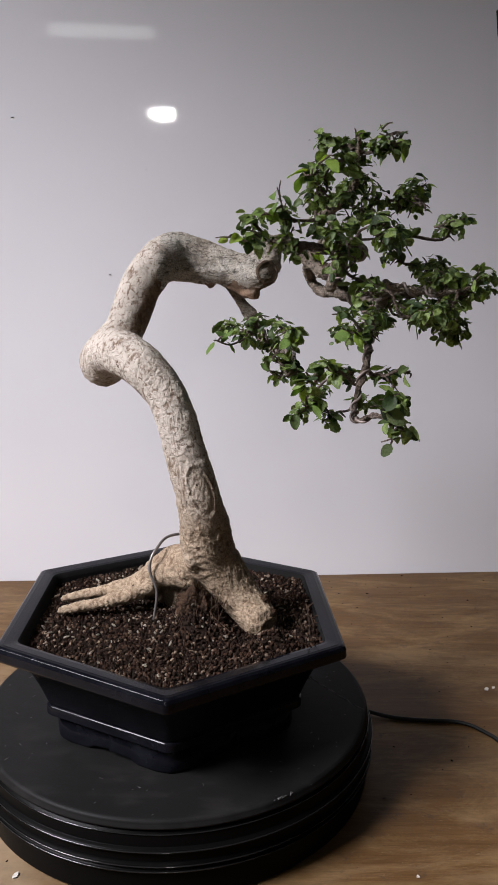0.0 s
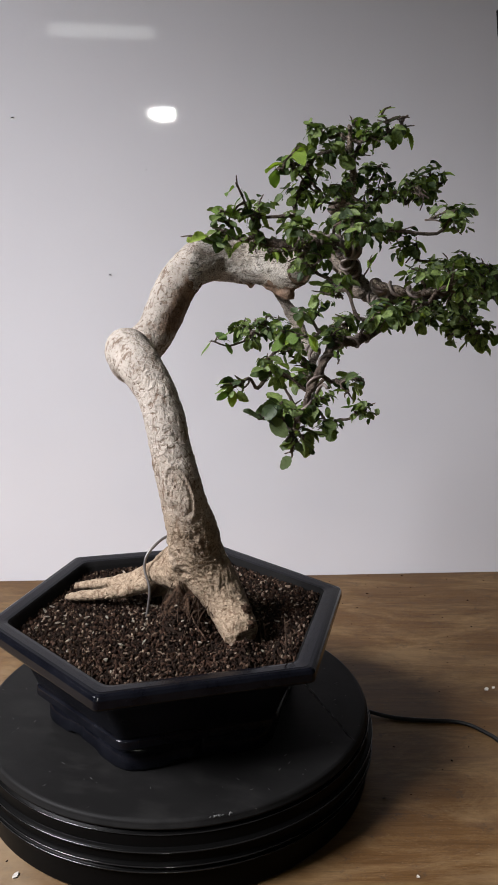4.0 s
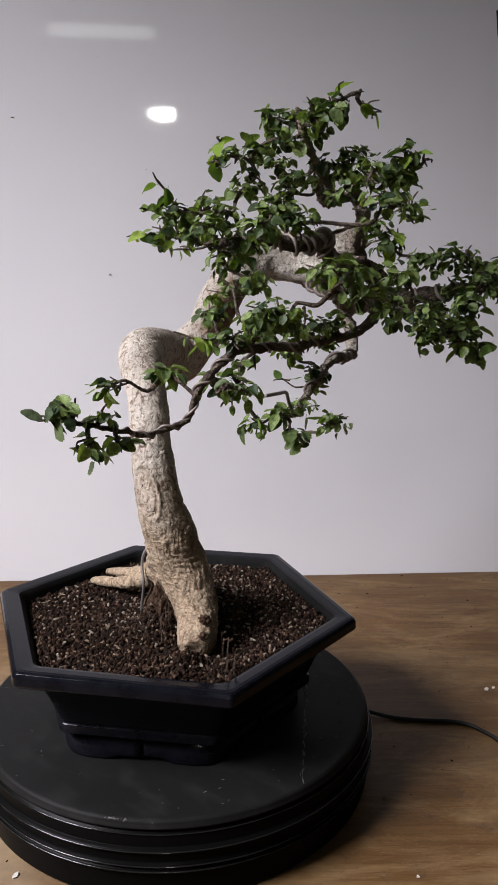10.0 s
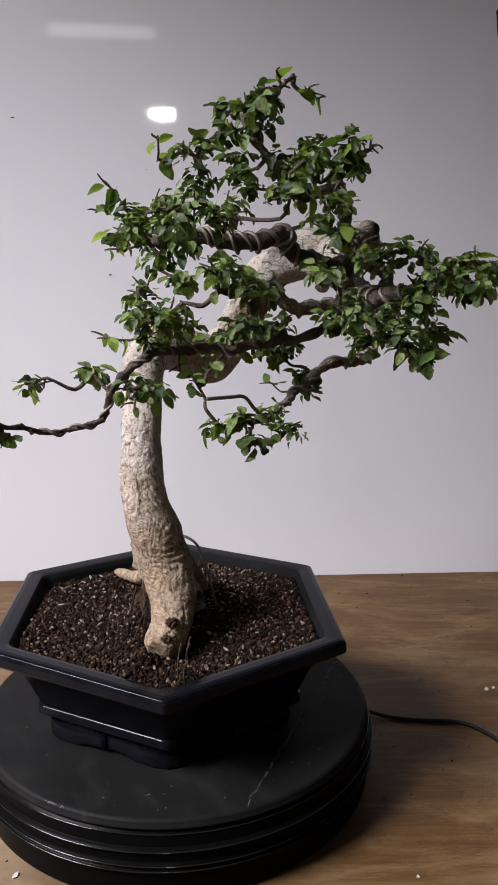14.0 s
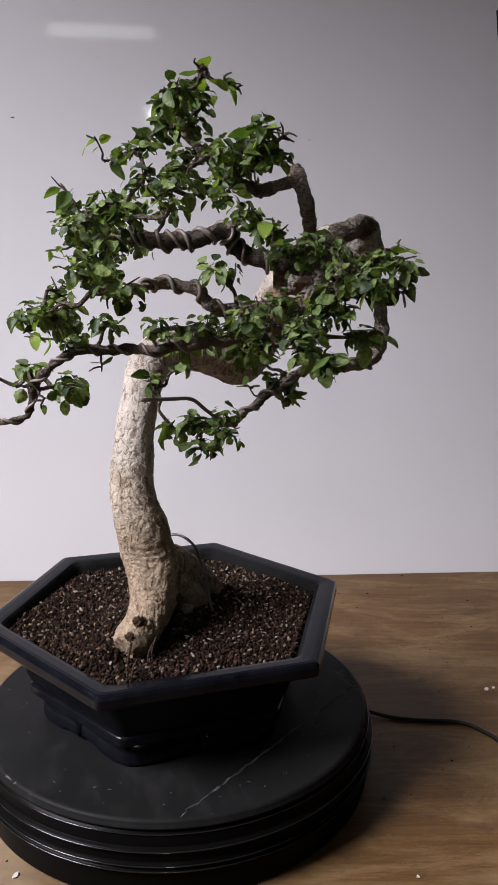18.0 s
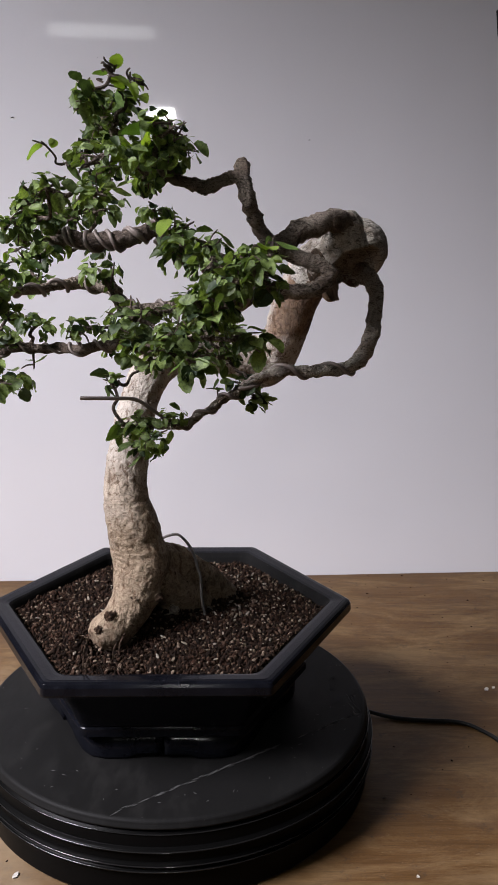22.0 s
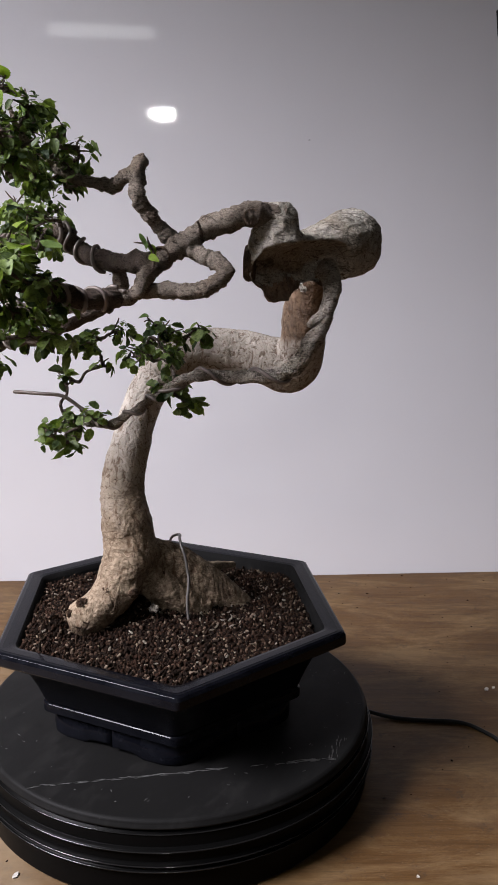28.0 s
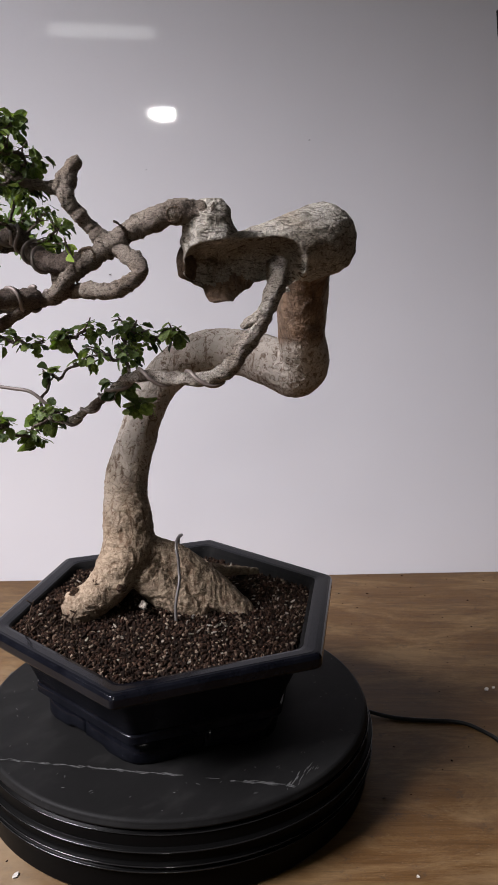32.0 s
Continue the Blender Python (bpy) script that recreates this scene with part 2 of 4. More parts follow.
def leaf_material(name, a, b, island=False):
    m = material(name, a, 0.5)
    g = graph(m)
    c = ramp(g, random_of(g, island), [(0.0, a), (1.0, b)])
    c = mix(g, ramp(g, noise_tex(g, 140, 3), [(0.4, 0.0), (0.75, 0.5)]), c, tuple(v * 0.6 for v in a))
    c = mix(g, ramp(g, noise_tex(g, 420, 3, 0.7), [(0.35, 0.55), (0.55, 0.0)]), c, tuple(v * 0.45 for v in a))
    colour_in(g, c)
    bump(g, noise_tex(g, 300, 3, 0.6), 0.6, 0.0012)
    g.bsdf.inputs["Specular IOR Level"].default_value = 0.32
    tr = g.tree.nodes.new("ShaderNodeBsdfTranslucent")
    ms = g.tree.nodes.new("ShaderNodeMixShader")
    ms.inputs[0].default_value = 0.28
    hot = mix(g, 1.0, c, (1.6, 1.7, 0.7), "MULTIPLY")
    g.tree.links.new(hot, tr.inputs[0])
    g.tree.links.new(g.bsdf.outputs[0], ms.inputs[1])
    g.tree.links.new(tr.outputs[0], ms.inputs[2])
    g.tree.links.new(ms.outputs[0], g.tree.nodes["Material Output"].inputs[0])
    return m


MAT_BOARD = board_material()
MAT_WOOD = wood_material()
MAT_PLATE = black_plastic("plate_black", 0.5, 0.4, 0.07)
MAT_BASE = black_plastic("base_black", 0.3, 0.04, 0.03, 0.35)
MAT_RIDGE = black_plastic("ridge_black", 0.12, 0.02, 0.5)
MAT_CABLE = black_plastic("cable_black", 0.45, 0.2)
MAT_POT = glaze_material()
MAT_INNER = black_plastic("unglazed_black", 0.8, 0.5, 0.04)
MAT_BARK = skin_material("pale_bark", (0.5, 0.445, 0.38), (0.385, 0.288, 0.19), (0.13, 0.078, 0.046))
MAT_TWIG = bark_material("branch_bark", (0.23, 0.18, 0.145), (0.075, 0.053, 0.042), 2.0)
MAT_LIMB = bark_material("limb_bark", (0.41, 0.345, 0.28), (0.1, 0.07, 0.05), 1.5)
MAT_PALE = bark_material("pale_limb_bark", (0.6, 0.54, 0.46), (0.13, 0.095, 0.07), 1.5)
MAT_OLD = bark_material("weathered_wood", (0.68, 0.64, 0.56), (0.13, 0.1, 0.07), 0.9)
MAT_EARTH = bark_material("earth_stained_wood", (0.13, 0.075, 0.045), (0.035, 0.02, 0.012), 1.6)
MAT_SOIL = soil_material()
MAT_LEAF = leaf_material("leaf_green", (0.03, 0.052, 0.024), (0.18, 0.235, 0.09))
MAT_LEAVES = leaf_material("leaves_green", (0.026, 0.048, 0.019), (0.25, 0.335, 0.1), True)
MAT_MID = leaf_material("leaf_mid", (0.08, 0.15, 0.03), (0.2, 0.31, 0.065))
MAT_YOUNG = leaf_material("leaf_young", (0.2, 0.32, 0.04), (0.35, 0.47, 0.07))
MAT_WIRE = material("wire_brown", (0.2, 0.165, 0.145), 0.5, 0.3)
MAT_STEEL = material("wire_grey", (0.2, 0.185, 0.175), 0.45, 0.7)
MAT_PLASTER = material("plaster", (0.07, 0.067, 0.064), 0.9)
MAT_SCAR = bark_material("cut_wood", (0.2, 0.14, 0.09), (0.08, 0.05, 0.035), 2.5)
MAT_SCUFF = material("pale_scuff", (0.08, 0.08, 0.077), 0.85)
MAT_CHIP = material("white_chip", (0.5, 0.47, 0.42), 0.7)
MAT_ROOT = bark_material("fine_root", (0.12, 0.075, 0.05), (0.05, 0.03, 0.02), 2.0)
MAT_STRAW = bark_material("straw", (0.48, 0.43, 0.36), (0.28, 0.23, 0.18), 3.0)
MAT_SPECK = material("grey_speck", (0.17, 0.165, 0.165), 0.7)
MAT_FLOOR = material("floor_grey", (0.1, 0.09, 0.08), 0.7)
MAT_BULB = material("lamp_glow", (1, 1, 1), 0.5)
MAT_BULB.node_tree.nodes["Principled BSDF"].inputs["Emission Color"].default_value = (1, 0.98, 0.95, 1)
MAT_BULB.node_tree.nodes["Principled BSDF"].inputs["Emission Strength"].default_value = 130
MAT_TUBE = material("tube_glow", (1, 1, 1), 0.5)
MAT_TUBE.node_tree.nodes["Principled BSDF"].inputs["Emission Color"].default_value = (1, 1, 1, 1)
MAT_TUBE.node_tree.nodes["Principled BSDF"].inputs["Emission Strength"].default_value = 3.2


# ---------------------------------------------------------------- mesh helpers
def mesh_of(bm, name, mats, smooth=True):
    me = bpy.data.meshes.new(name)
    bm.to_mesh(me)
    bm.free()
    for m in (mats if isinstance(mats, (list, tuple)) else [mats]):
        me.materials.append(m)
    if smooth:
        for f in me.polygons:
            f.use_smooth = True
    return me


def part(name, bm, mat, parent=None, label="", smooth=True):
    ob = new(name, mesh_of(bm, name, mat, smooth))
    if parent:
        ob.parent = parent
    if label:
        tagged(ob, label)
    return ob


def thing(name, label, category, group="", kind=""):
    return tagged(new(name), label, category, group, kind)


def box(bm, x0, x1, y0, y1, z0, z1, bevel=0.0):
    vs = [bm.verts.new((x, y, z)) for z in (z0, z1) for y in (y0, y1) for x in (x0, x1)]
    fs = [bm.faces.new([vs[i] for i in q]) for q in ((0, 2, 3, 1), (4, 5, 7, 6), (0, 1, 5, 4), (2, 6, 7, 3), (0, 4, 6, 2), (1, 3, 7, 5))]
    if bevel:
        es = list({e for f in fs for e in f.edges})
        bmesh.ops.bevel(bm, geom=es, offset=bevel, segments=2, affect="EDGES")
    return bm


def spline(pts, per=6):
    """Catmull-Rom through tuples of any length."""
    p = np.array(pts, float)
    if len(p) == 2:
        return [tuple(p[0] + (p[1] - p[0]) * k / per) for k in range(per + 1)]
    q = np.vstack([2 * p[0] - p[1], p, 2 * p[-1] - p[-2]])
    res = []
    for i in range(1, len(q) - 2):
        for k in range(per):
            t = k / per
            a, b, c, d = q[i - 1:i + 3]
            res.append(0.5 * (2 * b + (c - a) * t + (2 * a - 5 * b + 4 * c - d) * t * t + (3 * b - a - 3 * c + d) * t ** 3))
    res.append(p[-1])
    return [tuple(r) for r in res]


def tube(bm, pts, seg=8, wobble=0.0, seed=0, round_end=True, mat=0):
    """A swept tube through (x, y, z, r)."""
    rng = random.Random(seed)
    pos = [Vector(p[:3]) for p in pts]
    rad = [max(p[3], 1e-4) for p in pts]
    n = len(pos)
    tans = [(pos[min(i + 1, n - 1)] - pos[max(i - 1, 0)]).normalized() for i in range(n)]
    side = tans[0].orthogonal().normalized()
    if round_end:
        pos = [pos[0] - tans[0] * rad[0] * 0.5] + pos + [pos[-1] + tans[-1] * rad[-1] * 0.5]
        rad = [rad[0] * 0.6] + rad + [rad[-1] * 0.6]
        tans = [tans[0]] + tans + [tans[-1]]
    rings = []
    for c, r, t in zip(pos, rad, tans):
        side = (side - t * side.dot(t)).normalized()
        up = t.cross(side)
        ring = []
        for k in range(seg):
            a = 2 * math.pi * k / seg
            rr = r * (1 + wobble * (rng.random() - 0.5))
            ring.append(bm.verts.new(c + (side * math.cos(a) + up * math.sin(a)) * rr))
        rings.append(ring)
    for a, b in zip(rings, rings[1:]):
        for k in range(seg):
            bm.faces.new((a[k], a[(k + 1) % seg], b[(k + 1) % seg], b[k])).material_index = mat
    bm.faces.new(rings[0][::-1]).material_index = mat
    bm.faces.new(rings[-1]).material_index = mat
    return bm


def tight(rows, gap=0.0005):
    """Extra rows beside each edge of a profile keep its flats flat."""
    res = [rows[0]]
    for a, b in zip(rows, rows[1:]):
        d = math.hypot(b[0] - a[0], b[1] - a[1])
        if d > 0.0032:
            for f in (gap / d, 1 - gap / d):
                res.append(tuple(p + (q - p) * f for p, q in zip(a, b)))
        res.append(b)
    return res


def lathe(bm, profile, seg=128):
    """Turns (r, z) round the z axis; r 0 closes the end."""
    rings = []
    for r, z in tight(profile):
        if r <= 1e-6:
            rings.append([bm.verts.new((0, 0, z))])
        else:
            rings.append([bm.verts.new((r * math.cos(2 * math.pi * k / seg), r * math.sin(2 * math.pi * k / seg), z)) for k in range(seg)])
    for a, b in zip(rings, rings[1:]):
        for k in range(seg):
            j = (k + 1) % seg
            if len(a) == 1:
                bm.faces.new((a[0], b[k], b[j]))
            elif len(b) == 1:
                bm.faces.new((a[k], a[j], b[0]))
            else:
                bm.faces.new((a[k], a[j], b[j], b[k]))
    bmesh.ops.recalc_face_normals(bm, faces=bm.faces)
    return bm


# ---------------------------------------------------------------- the room
WALL_YAW, WALL_X, WALL_Y = 3.24, 0.0869, 0.6143
FLOOR_Z, CEIL_Z = -0.75, 3.1


def build_room():
    bm = bmesh.new()
    box(bm, -0.85, 0.95, 0, 0.018, -0.2, 1.3)
    board = tagged(part("wall_north", bm, MAT_BOARD, None, "", False), "glossy white melamine board standing behind the table", "wall", kind="structure")
    board.matrix_world = pose(WALL_X, WALL_Y, 0, 0, 0, WALL_YAW)
    for name, b in (("wall_east", (1.9, 2.0, -3.4, 1.0, FLOOR_Z, CEIL_Z)), ("wall_south", (-2.5, 2.0, -3.5, -3.4, FLOOR_Z, CEIL_Z)),
                    ("wall_rear", (-2.5, 2.0, 1.0, 1.1, FLOOR_Z, CEIL_Z))):
        bm = bmesh.new()
        box(bm, *b)
        tagged(part(name, bm, MAT_PLASTER, None, "", False), "plain plastered room wall", "wall", kind="structure")
    # side wall with the window's opening
    bm = bmesh.new()
    y0, y1, z0, z1 = WIN_Y - WIN_W / 2, WIN_Y + WIN_W / 2, WIN_Z - WIN_H / 2, WIN_Z + WIN_H / 2
    box(bm, -2.5, -2.4, -3.4, y0, FLOOR_Z, CEIL_Z)
    box(bm, -2.5, -2.4, y1, 1.0, FLOOR_Z, CEIL_Z)
    box(bm, -2.5, -2.4, y0, y1, FLOOR_Z, z0)
    box(bm, -2.5, -2.4, y0, y1, z1, CEIL_Z)
    tagged(part("wall_west", bm, MAT_PLASTER, None, "", False), "plain plastered wall with a window opening", "wall", kind="structure")
    bm = bmesh.new()
    box(bm, -2.6, 2.1, -3.5, 1.1, CEIL_Z, CEIL_Z + 0.1)
    tagged(part("ceiling", bm, MAT_PLASTER, None, "", False), "plain dark plastered ceiling", "ceiling", kind="structure")
    bm = bmesh.new()
    box(bm, -2.6, 2.1, -3.5, 1.1, FLOOR_Z - 0.1, FLOOR_Z)
    tagged(part("floor", bm, MAT_FLOOR, None, "", False), "grey floor", "floor", kind="structure")


def build_table():
    t = thing("work_table", "brown stained plywood table top with dirt specks", "table")
    bm = bmesh.new()
    box(bm, -1.25, 1.45, -1.15, 0.0, -0.018, 0.0, 0.001)
    # the far edge follows the board
    for v in bm.verts:
        if v.co.y > -0.5:
            v.co.y = WALL_Y - 0.004 + (v.co.x - WALL_X) * math.tan(radians(WALL_YAW)) + v.co.y
    part("table_top", bm, MAT_WOOD, t, "", False)
    for x in (-1.15, 1.35):
        for y in (-1.08, 0.42):
            bm = bmesh.new()
            box(bm, x - 0.03, x + 0.03, y - 0.03, y + 0.03, FLOOR_Z, -0.018, 0.003)
            part("leg", bm, MAT_WOOD, t, "", False)


def build_turntable():
    t = thing("turntable", "round black plastic motorised turntable with ridged side", "turntable")
    bm = bmesh.new()
    R = 0.236
    lathe(bm, [(0, 0.0), (0.228, 0.0), (0.231, 0.004), (0.2325, 0.032), (R - 0.001, 0.0345), (R, 0.036), (R - 0.001, 0.0375), (R - 0.0035, 0.0385),
               (R - 0.0035, 0.0395), (R - 0.001, 0.0405), (R, 0.042), (R - 0.001, 0.0435), (R - 0.003, 0.045), (R - 0.003, 0.054), (R, 0.0555),
               (R + 0.0005, 0.057), (R - 0.001, 0.0585), (R - 0.004, 0.060), (R - 0.005, 0.072), (R - 0.008, 0.0745), (0, 0.0745)])
    part("base", bm, MAT_BASE, t)
    # polished beads round the side
    for z, rr in ((0.0575, 0.0008), (0.0422, 0.0008), (0.0365, 0.0007), (0.0725, 0.0006)):
        bm = bmesh.new()
        lathe(bm, [(R + (0.0004 if z < 0.07 else -0.0046) + rr * math.cos(k * math.pi / 4), z + rr * math.sin(k * math.pi / 4)) for k in range(9)])
        part("bead", bm, MAT_RIDGE, t, "thin polished black bead")
    bm = bmesh.new()
    h = 0.0095
    lathe(bm, [(0, 0), (0.2275, 0), (0.2305, 0.0015), (0.2305, 0.0035), (0.2285, 0.005), (0.2285, 0.0065), (0.227, 0.0085), (0.2245, h), (0.1, h), (0, h)])
    plate = part("plate", bm, MAT_PLATE, t, "scuffed dull black rotating plate")
    plate.matrix_basis = pose(0, 0, TOP - h)
    return plate


# the pot is hand made: each corner has its own reach and direction
POT_CORNERS = ((1.003, 34.9), (1.005, 94.2), (0.9705, 152.8), (0.99, 214.9), (1.006, 272.7), (0.985, 332.9))
POT_LEAN = -0.25


def hexring(r, z, round_r, n=5):
    """One ring of the hexagon with rounded corners, r to the corner; the walls stand a little higher on one side."""
    pts = []
    for reach, turn in POT_CORNERS:
        a = radians(turn)
        d = round_r / math.cos(radians(30))
        cx, cy = (r * reach - d) * math.cos(a), (r * reach - d) * math.sin(a)
        for k in range(n):
            b = a + radians(-30 + 60 * k / (n - 1))
            x, y = cx + round_r * math.cos(b), cy + round_r * math.sin(b)
            pts.append((x, y, z + POT_LEAN * z * x))
    return pts


def hexloft(bm, rows, close_first=False, close_last=False):
    rings = [[bm.verts.new(p) for p in hexring(*row)] for row in tight(rows)]
    n = len(rings[0])
    for a, b in zip(rings, rings[1:]):
        for k in range(n):
            bm.faces.new((a[k], a[(k + 1) % n], b[(k + 1) % n], b[k]))
    if close_first:
        bm.faces.new(rings[0][::-1])
    if close_last:
        bm.faces.new(rings[-1])
    bmesh.ops.recalc_face_normals(bm, faces=bm.faces)
    return bm


POT_CENTRE = (0.0005, -0.0078)


def build_pot():
    pot = thing("bonsai_pot", "dark blue-black glazed hexagonal ceramic bonsai pot", "plant pot")
    bm = bmesh.new()
    hexloft(bm, [(0.15, 0.028, 0.012), (0.162, 0.030, 0.014), (0.166, 0.033, 0.014), (0.166, 0.0412, 0.014), (0.1655, 0.0424, 0.014), (0.1635, 0.043, 0.014),
                 (0.165, 0.047, 0.014), (0.173, 0.066, 0.014), (0.183, 0.086, 0.014), (0.187, 0.092, 0.014), (0.182, 0.098, 0.014),
                 (0.176, 0.098, 0.012), (0.150, 0.040, 0.01)], True, True)
    part("body", bm, MAT_POT, pot)
    bm = bmesh.new()
    hexloft(bm, [(0.180, 0.096, 0.014), (0.189, 0.094, 0.012), (0.206, 0.1005, 0.009), (0.2145, 0.1045, 0.008), (0.2172, 0.1065, 0.007), (0.218, 0.1085, 0.007), (0.2175, 0.1165, 0.007),
                 (0.2155, 0.1200, 0.007), (0.2125, 0.1215, 0.008), (0.2095, 0.1208, 0.008), (0.2085, 0.1214, 0.009), (0.198, 0.1206, 0.013), (0.1935, 0.1198, 0.014)])
    part("rim", bm, MAT_POT, pot, "wide flat glazed rim")
    bm = bmesh.new()
    hexloft(bm, [(0.1935, 0.1198, 0.014), (0.191, 0.1182, 0.016), (0.1885, 0.1145, 0.018), (0.182, 0.096, 0.020)])
    part("inner_edge", bm, MAT_INNER, pot, "dull soil-stained inner edge")
    for reach, turn in POT_CORNERS:
        a = radians(turn)
        bm = bmesh.new()
        corner = Vector((0.156 * reach * math.cos(a), 0.156 * reach * math.sin(a), 0))
        d1 = Vector((math.cos(a + radians(120)), math.sin(a + radians(120)), 0))
        d2 = Vector((math.cos(a - radians(120)), math.sin(a - radians(120)), 0))
        line = [(corner + d1 * s, s) for s in (0.0781, 0.070, 0.062, 0.056, 0.051, 0.046, 0.041, 0.030, 0.018)]
        line += [(corner + d1 * 0.009 + d2 * 0.003, 0), (corner + d1 * 0.0052 + d2 * 0.0052, 0), (corner + d2 * 0.009 + d1 * 0.003, 0)]
        line += [(corner + d2 * s, s) for s in (0.018, 0.030, 0.041, 0.046, 0.051, 0.056, 0.062, 0.070, 0.0781)]
        prev = None
        for p, s in line:
            low = 0.0 if s < 0.0405 else 0.0052 * min(1, (s - 0.0405) / 0.016) + 0.0008 * math.sin(s * 400)
            low = max(0.0, low)
            n = Vector((p.x, p.y, 0)).normalized()
            q = [bm.verts.new(p + Vector((0, 0, 0.032))), bm.verts.new(p + Vector((0, 0, low + 0.0035))), bm.verts.new(p - n * 0.0004 + Vector((0, 0, low + 0.0015))), bm.verts.new(p - n * 0.0018 + Vector((0, 0, low))),
                 bm.verts.new(p - n * 0.014 + Vector((0, 0, low))), bm.verts.new(p - n * 0.014 + Vector((0, 0, 0.032)))]
            if prev:
                for i in range(6):
                    j = (i + 1) % 6
                    bm.faces.new((prev[i], prev[j], q[j], q[i]))
            else:
                bm.faces.new(q)
            prev = q
        bm.faces.new(prev[::-1])
        bmesh.ops.recalc_face_normals(bm, faces=bm.faces)
        part("foot", bm, MAT_POT, pot)
    return pot


SOIL_Z = 0.110


def soil_height(x, y):
    d = math.hypot(x - 0.03, y + 0.01)
    return SOIL_Z + 0.016 * math.exp(-(math.hypot(x - 0.114, y + 0.087) / 0.02) ** 2) * (1 + 0.6 * noise.noise((x * 80, y * 80, 5))) + 0.010 * math.exp(-(d / 0.07) ** 2) + 0.024 * math.exp(-(math.hypot(x - 0.028, y + 0.046) / 0.022) ** 2) * (1 + 0.6 * noise.noise((x * 60, y * 60, 3))) + 0.003 * noise.noise((x * 14, y * 14, 0))


def build_soil():
    soil = thing("potting_soil", "dark brown granular bonsai soil filling the pot", "soil", kind="stuff")
    rng = random.Random(4)
    bm = bmesh.new()
    n = 44
    grid = {}
    for i in range(n + 1):
        for j in range(n + 1):
            x, y = -0.194 + 0.388 * i / n, -0.194 + 0.388 * j / n
            grid[i, j] = (x, y)

    def inside(x, y, r=0.178):
        return all(x * math.cos(radians(60 * k + 3.3)) + y * math.sin(radians(60 * k + 3.3)) < r * math.cos(radians(30)) for k in range(6))
    vs = {}
    for (i, j), (x, y) in grid.items():
        vs[i, j] = bm.verts.new((x, y, soil_height(x, y) - 0.002))
    for i in range(n):
        for j in range(n):
            q = [(i, j), (i + 1, j), (i + 1, j + 1), (i, j + 1)]
            if all(inside(*grid[k], 0.192) for k in q):
                bm.faces.new([vs[k] for k in q])
    for v in [v for v in bm.verts if not v.link_faces]:
        bm.verts.remove(v)
    part("soil_bed", bm, MAT_SOIL, soil)
    # loose granules
    verts, faces = [], []
    ball = bmesh.new()
    bmesh.ops.create_icosphere(ball, subdivisions=1, radius=1.25)
    cube = [tuple(v.co) for v in ball.verts]
    cf = [tuple(v.index for v in f.verts) for f in ball.faces]
    ball.free()
    count = 0
    while count < 15000:
        x, y = rng.uniform(-0.186, 0.186), rng.uniform(-0.186, 0.186)
        if not inside(x, y, 0.186):
            continue
        count += 1
        s = rng.uniform(0.0009, 0.0024)
        e = Euler((rng.uniform(0, 6.3), rng.uniform(0, 6.3), rng.uniform(0, 6.3))).to_matrix()
        st = (s * rng.uniform(0.7, 1.5), s * rng.uniform(0.6, 1.0), s * rng.uniform(0.6, 1.0))
        c = Vector((x, y, soil_height(x, y) + rng.uniform(-0.001, 0.0022)))
        k0 = len(verts)
        for q in cube:
            j = rng.uniform(0.65, 1.05)
            verts.append(c + e @ Vector((q[0] * st[0] * j, q[1] * st[1] * j, q[2] * st[2] * j)))
        faces += [tuple(k0 + i for i in f) for f in cf]
    me = bpy.data.meshes.new("granules")
    me.from_pydata(verts, [], faces)
    me.materials.append(MAT_SOIL)
    ob = new("granules", me)
    ob.parent = soil
    # pale chips of pumice and straw among the granules
    bm = bmesh.new()
    while len(bm.verts) < 190 * 12:
        x, y = rng.gauss(-0.03, 0.09), rng.gauss(0.03, 0.09)
        if not inside(x, y, 0.176):
            continue
        s = rng.uniform(0.001, 0.0022)
        m = Matrix.Translation((x, y, soil_height(x, y) + 0.0032)) @ Euler((rng.gauss(0, 0.4), rng.gauss(0, 0.4), rng.uniform(0, 6.3))).to_matrix().to_4x4() @ Matrix.Diagonal((rng.choice((1.2, 1.5, 2.3)), 0.8, 0.6, 1))
        bmesh.ops.create_icosphere(bm, subdivisions=1, radius=s, matrix=m)
    tagged(part("pale_chips", bm, MAT_STRAW, soil, "", False), "pale chips and bits of straw among the granules", kind="stuff")
    return soil


# ---------------------------------------------------------------- the tree
TRUNK = [(0.103, -0.0668, 0.1235, 0.0195), (0.0955, -0.0585, 0.1275, 0.0215), (0.0863, -0.0487, 0.1345, 0.022), (0.0705, -0.037, 0.153, 0.0245), (0.0565, -0.0345, 0.171, 0.0275), (0.043, -0.034, 0.19, 0.0305), (0.0385, -0.039, 0.208, 0.0295),
         (0.0378, -0.0416, 0.2241, 0.029), (0.0325, -0.05, 0.255, 0.0252), (0.0247, -0.0505, 0.288, 0.0235), (0.0155, -0.047, 0.3188, 0.0225), (0.0075, -0.042, 0.348, 0.022), (-0.0055, -0.034, 0.377, 0.022),
         (-0.0287, -0.022, 0.403, 0.0245), (-0.0555, 0.004, 0.417, 0.0262), (-0.0735, 0.039, 0.416, 0.0268), (-0.087, 0.077, 0.406, 0.029), (-0.096, 0.1, 0.3985, 0.031), (-0.0925, 0.115, 0.411, 0.0285),
         (-0.075, 0.1265, 0.435, 0.0252), (-0.0663, 0.1335, 0.4569, 0.026), (-0.0555, 0.1445, 0.4873, 0.0265), (-0.044, 0.155, 0.508, 0.0265)]
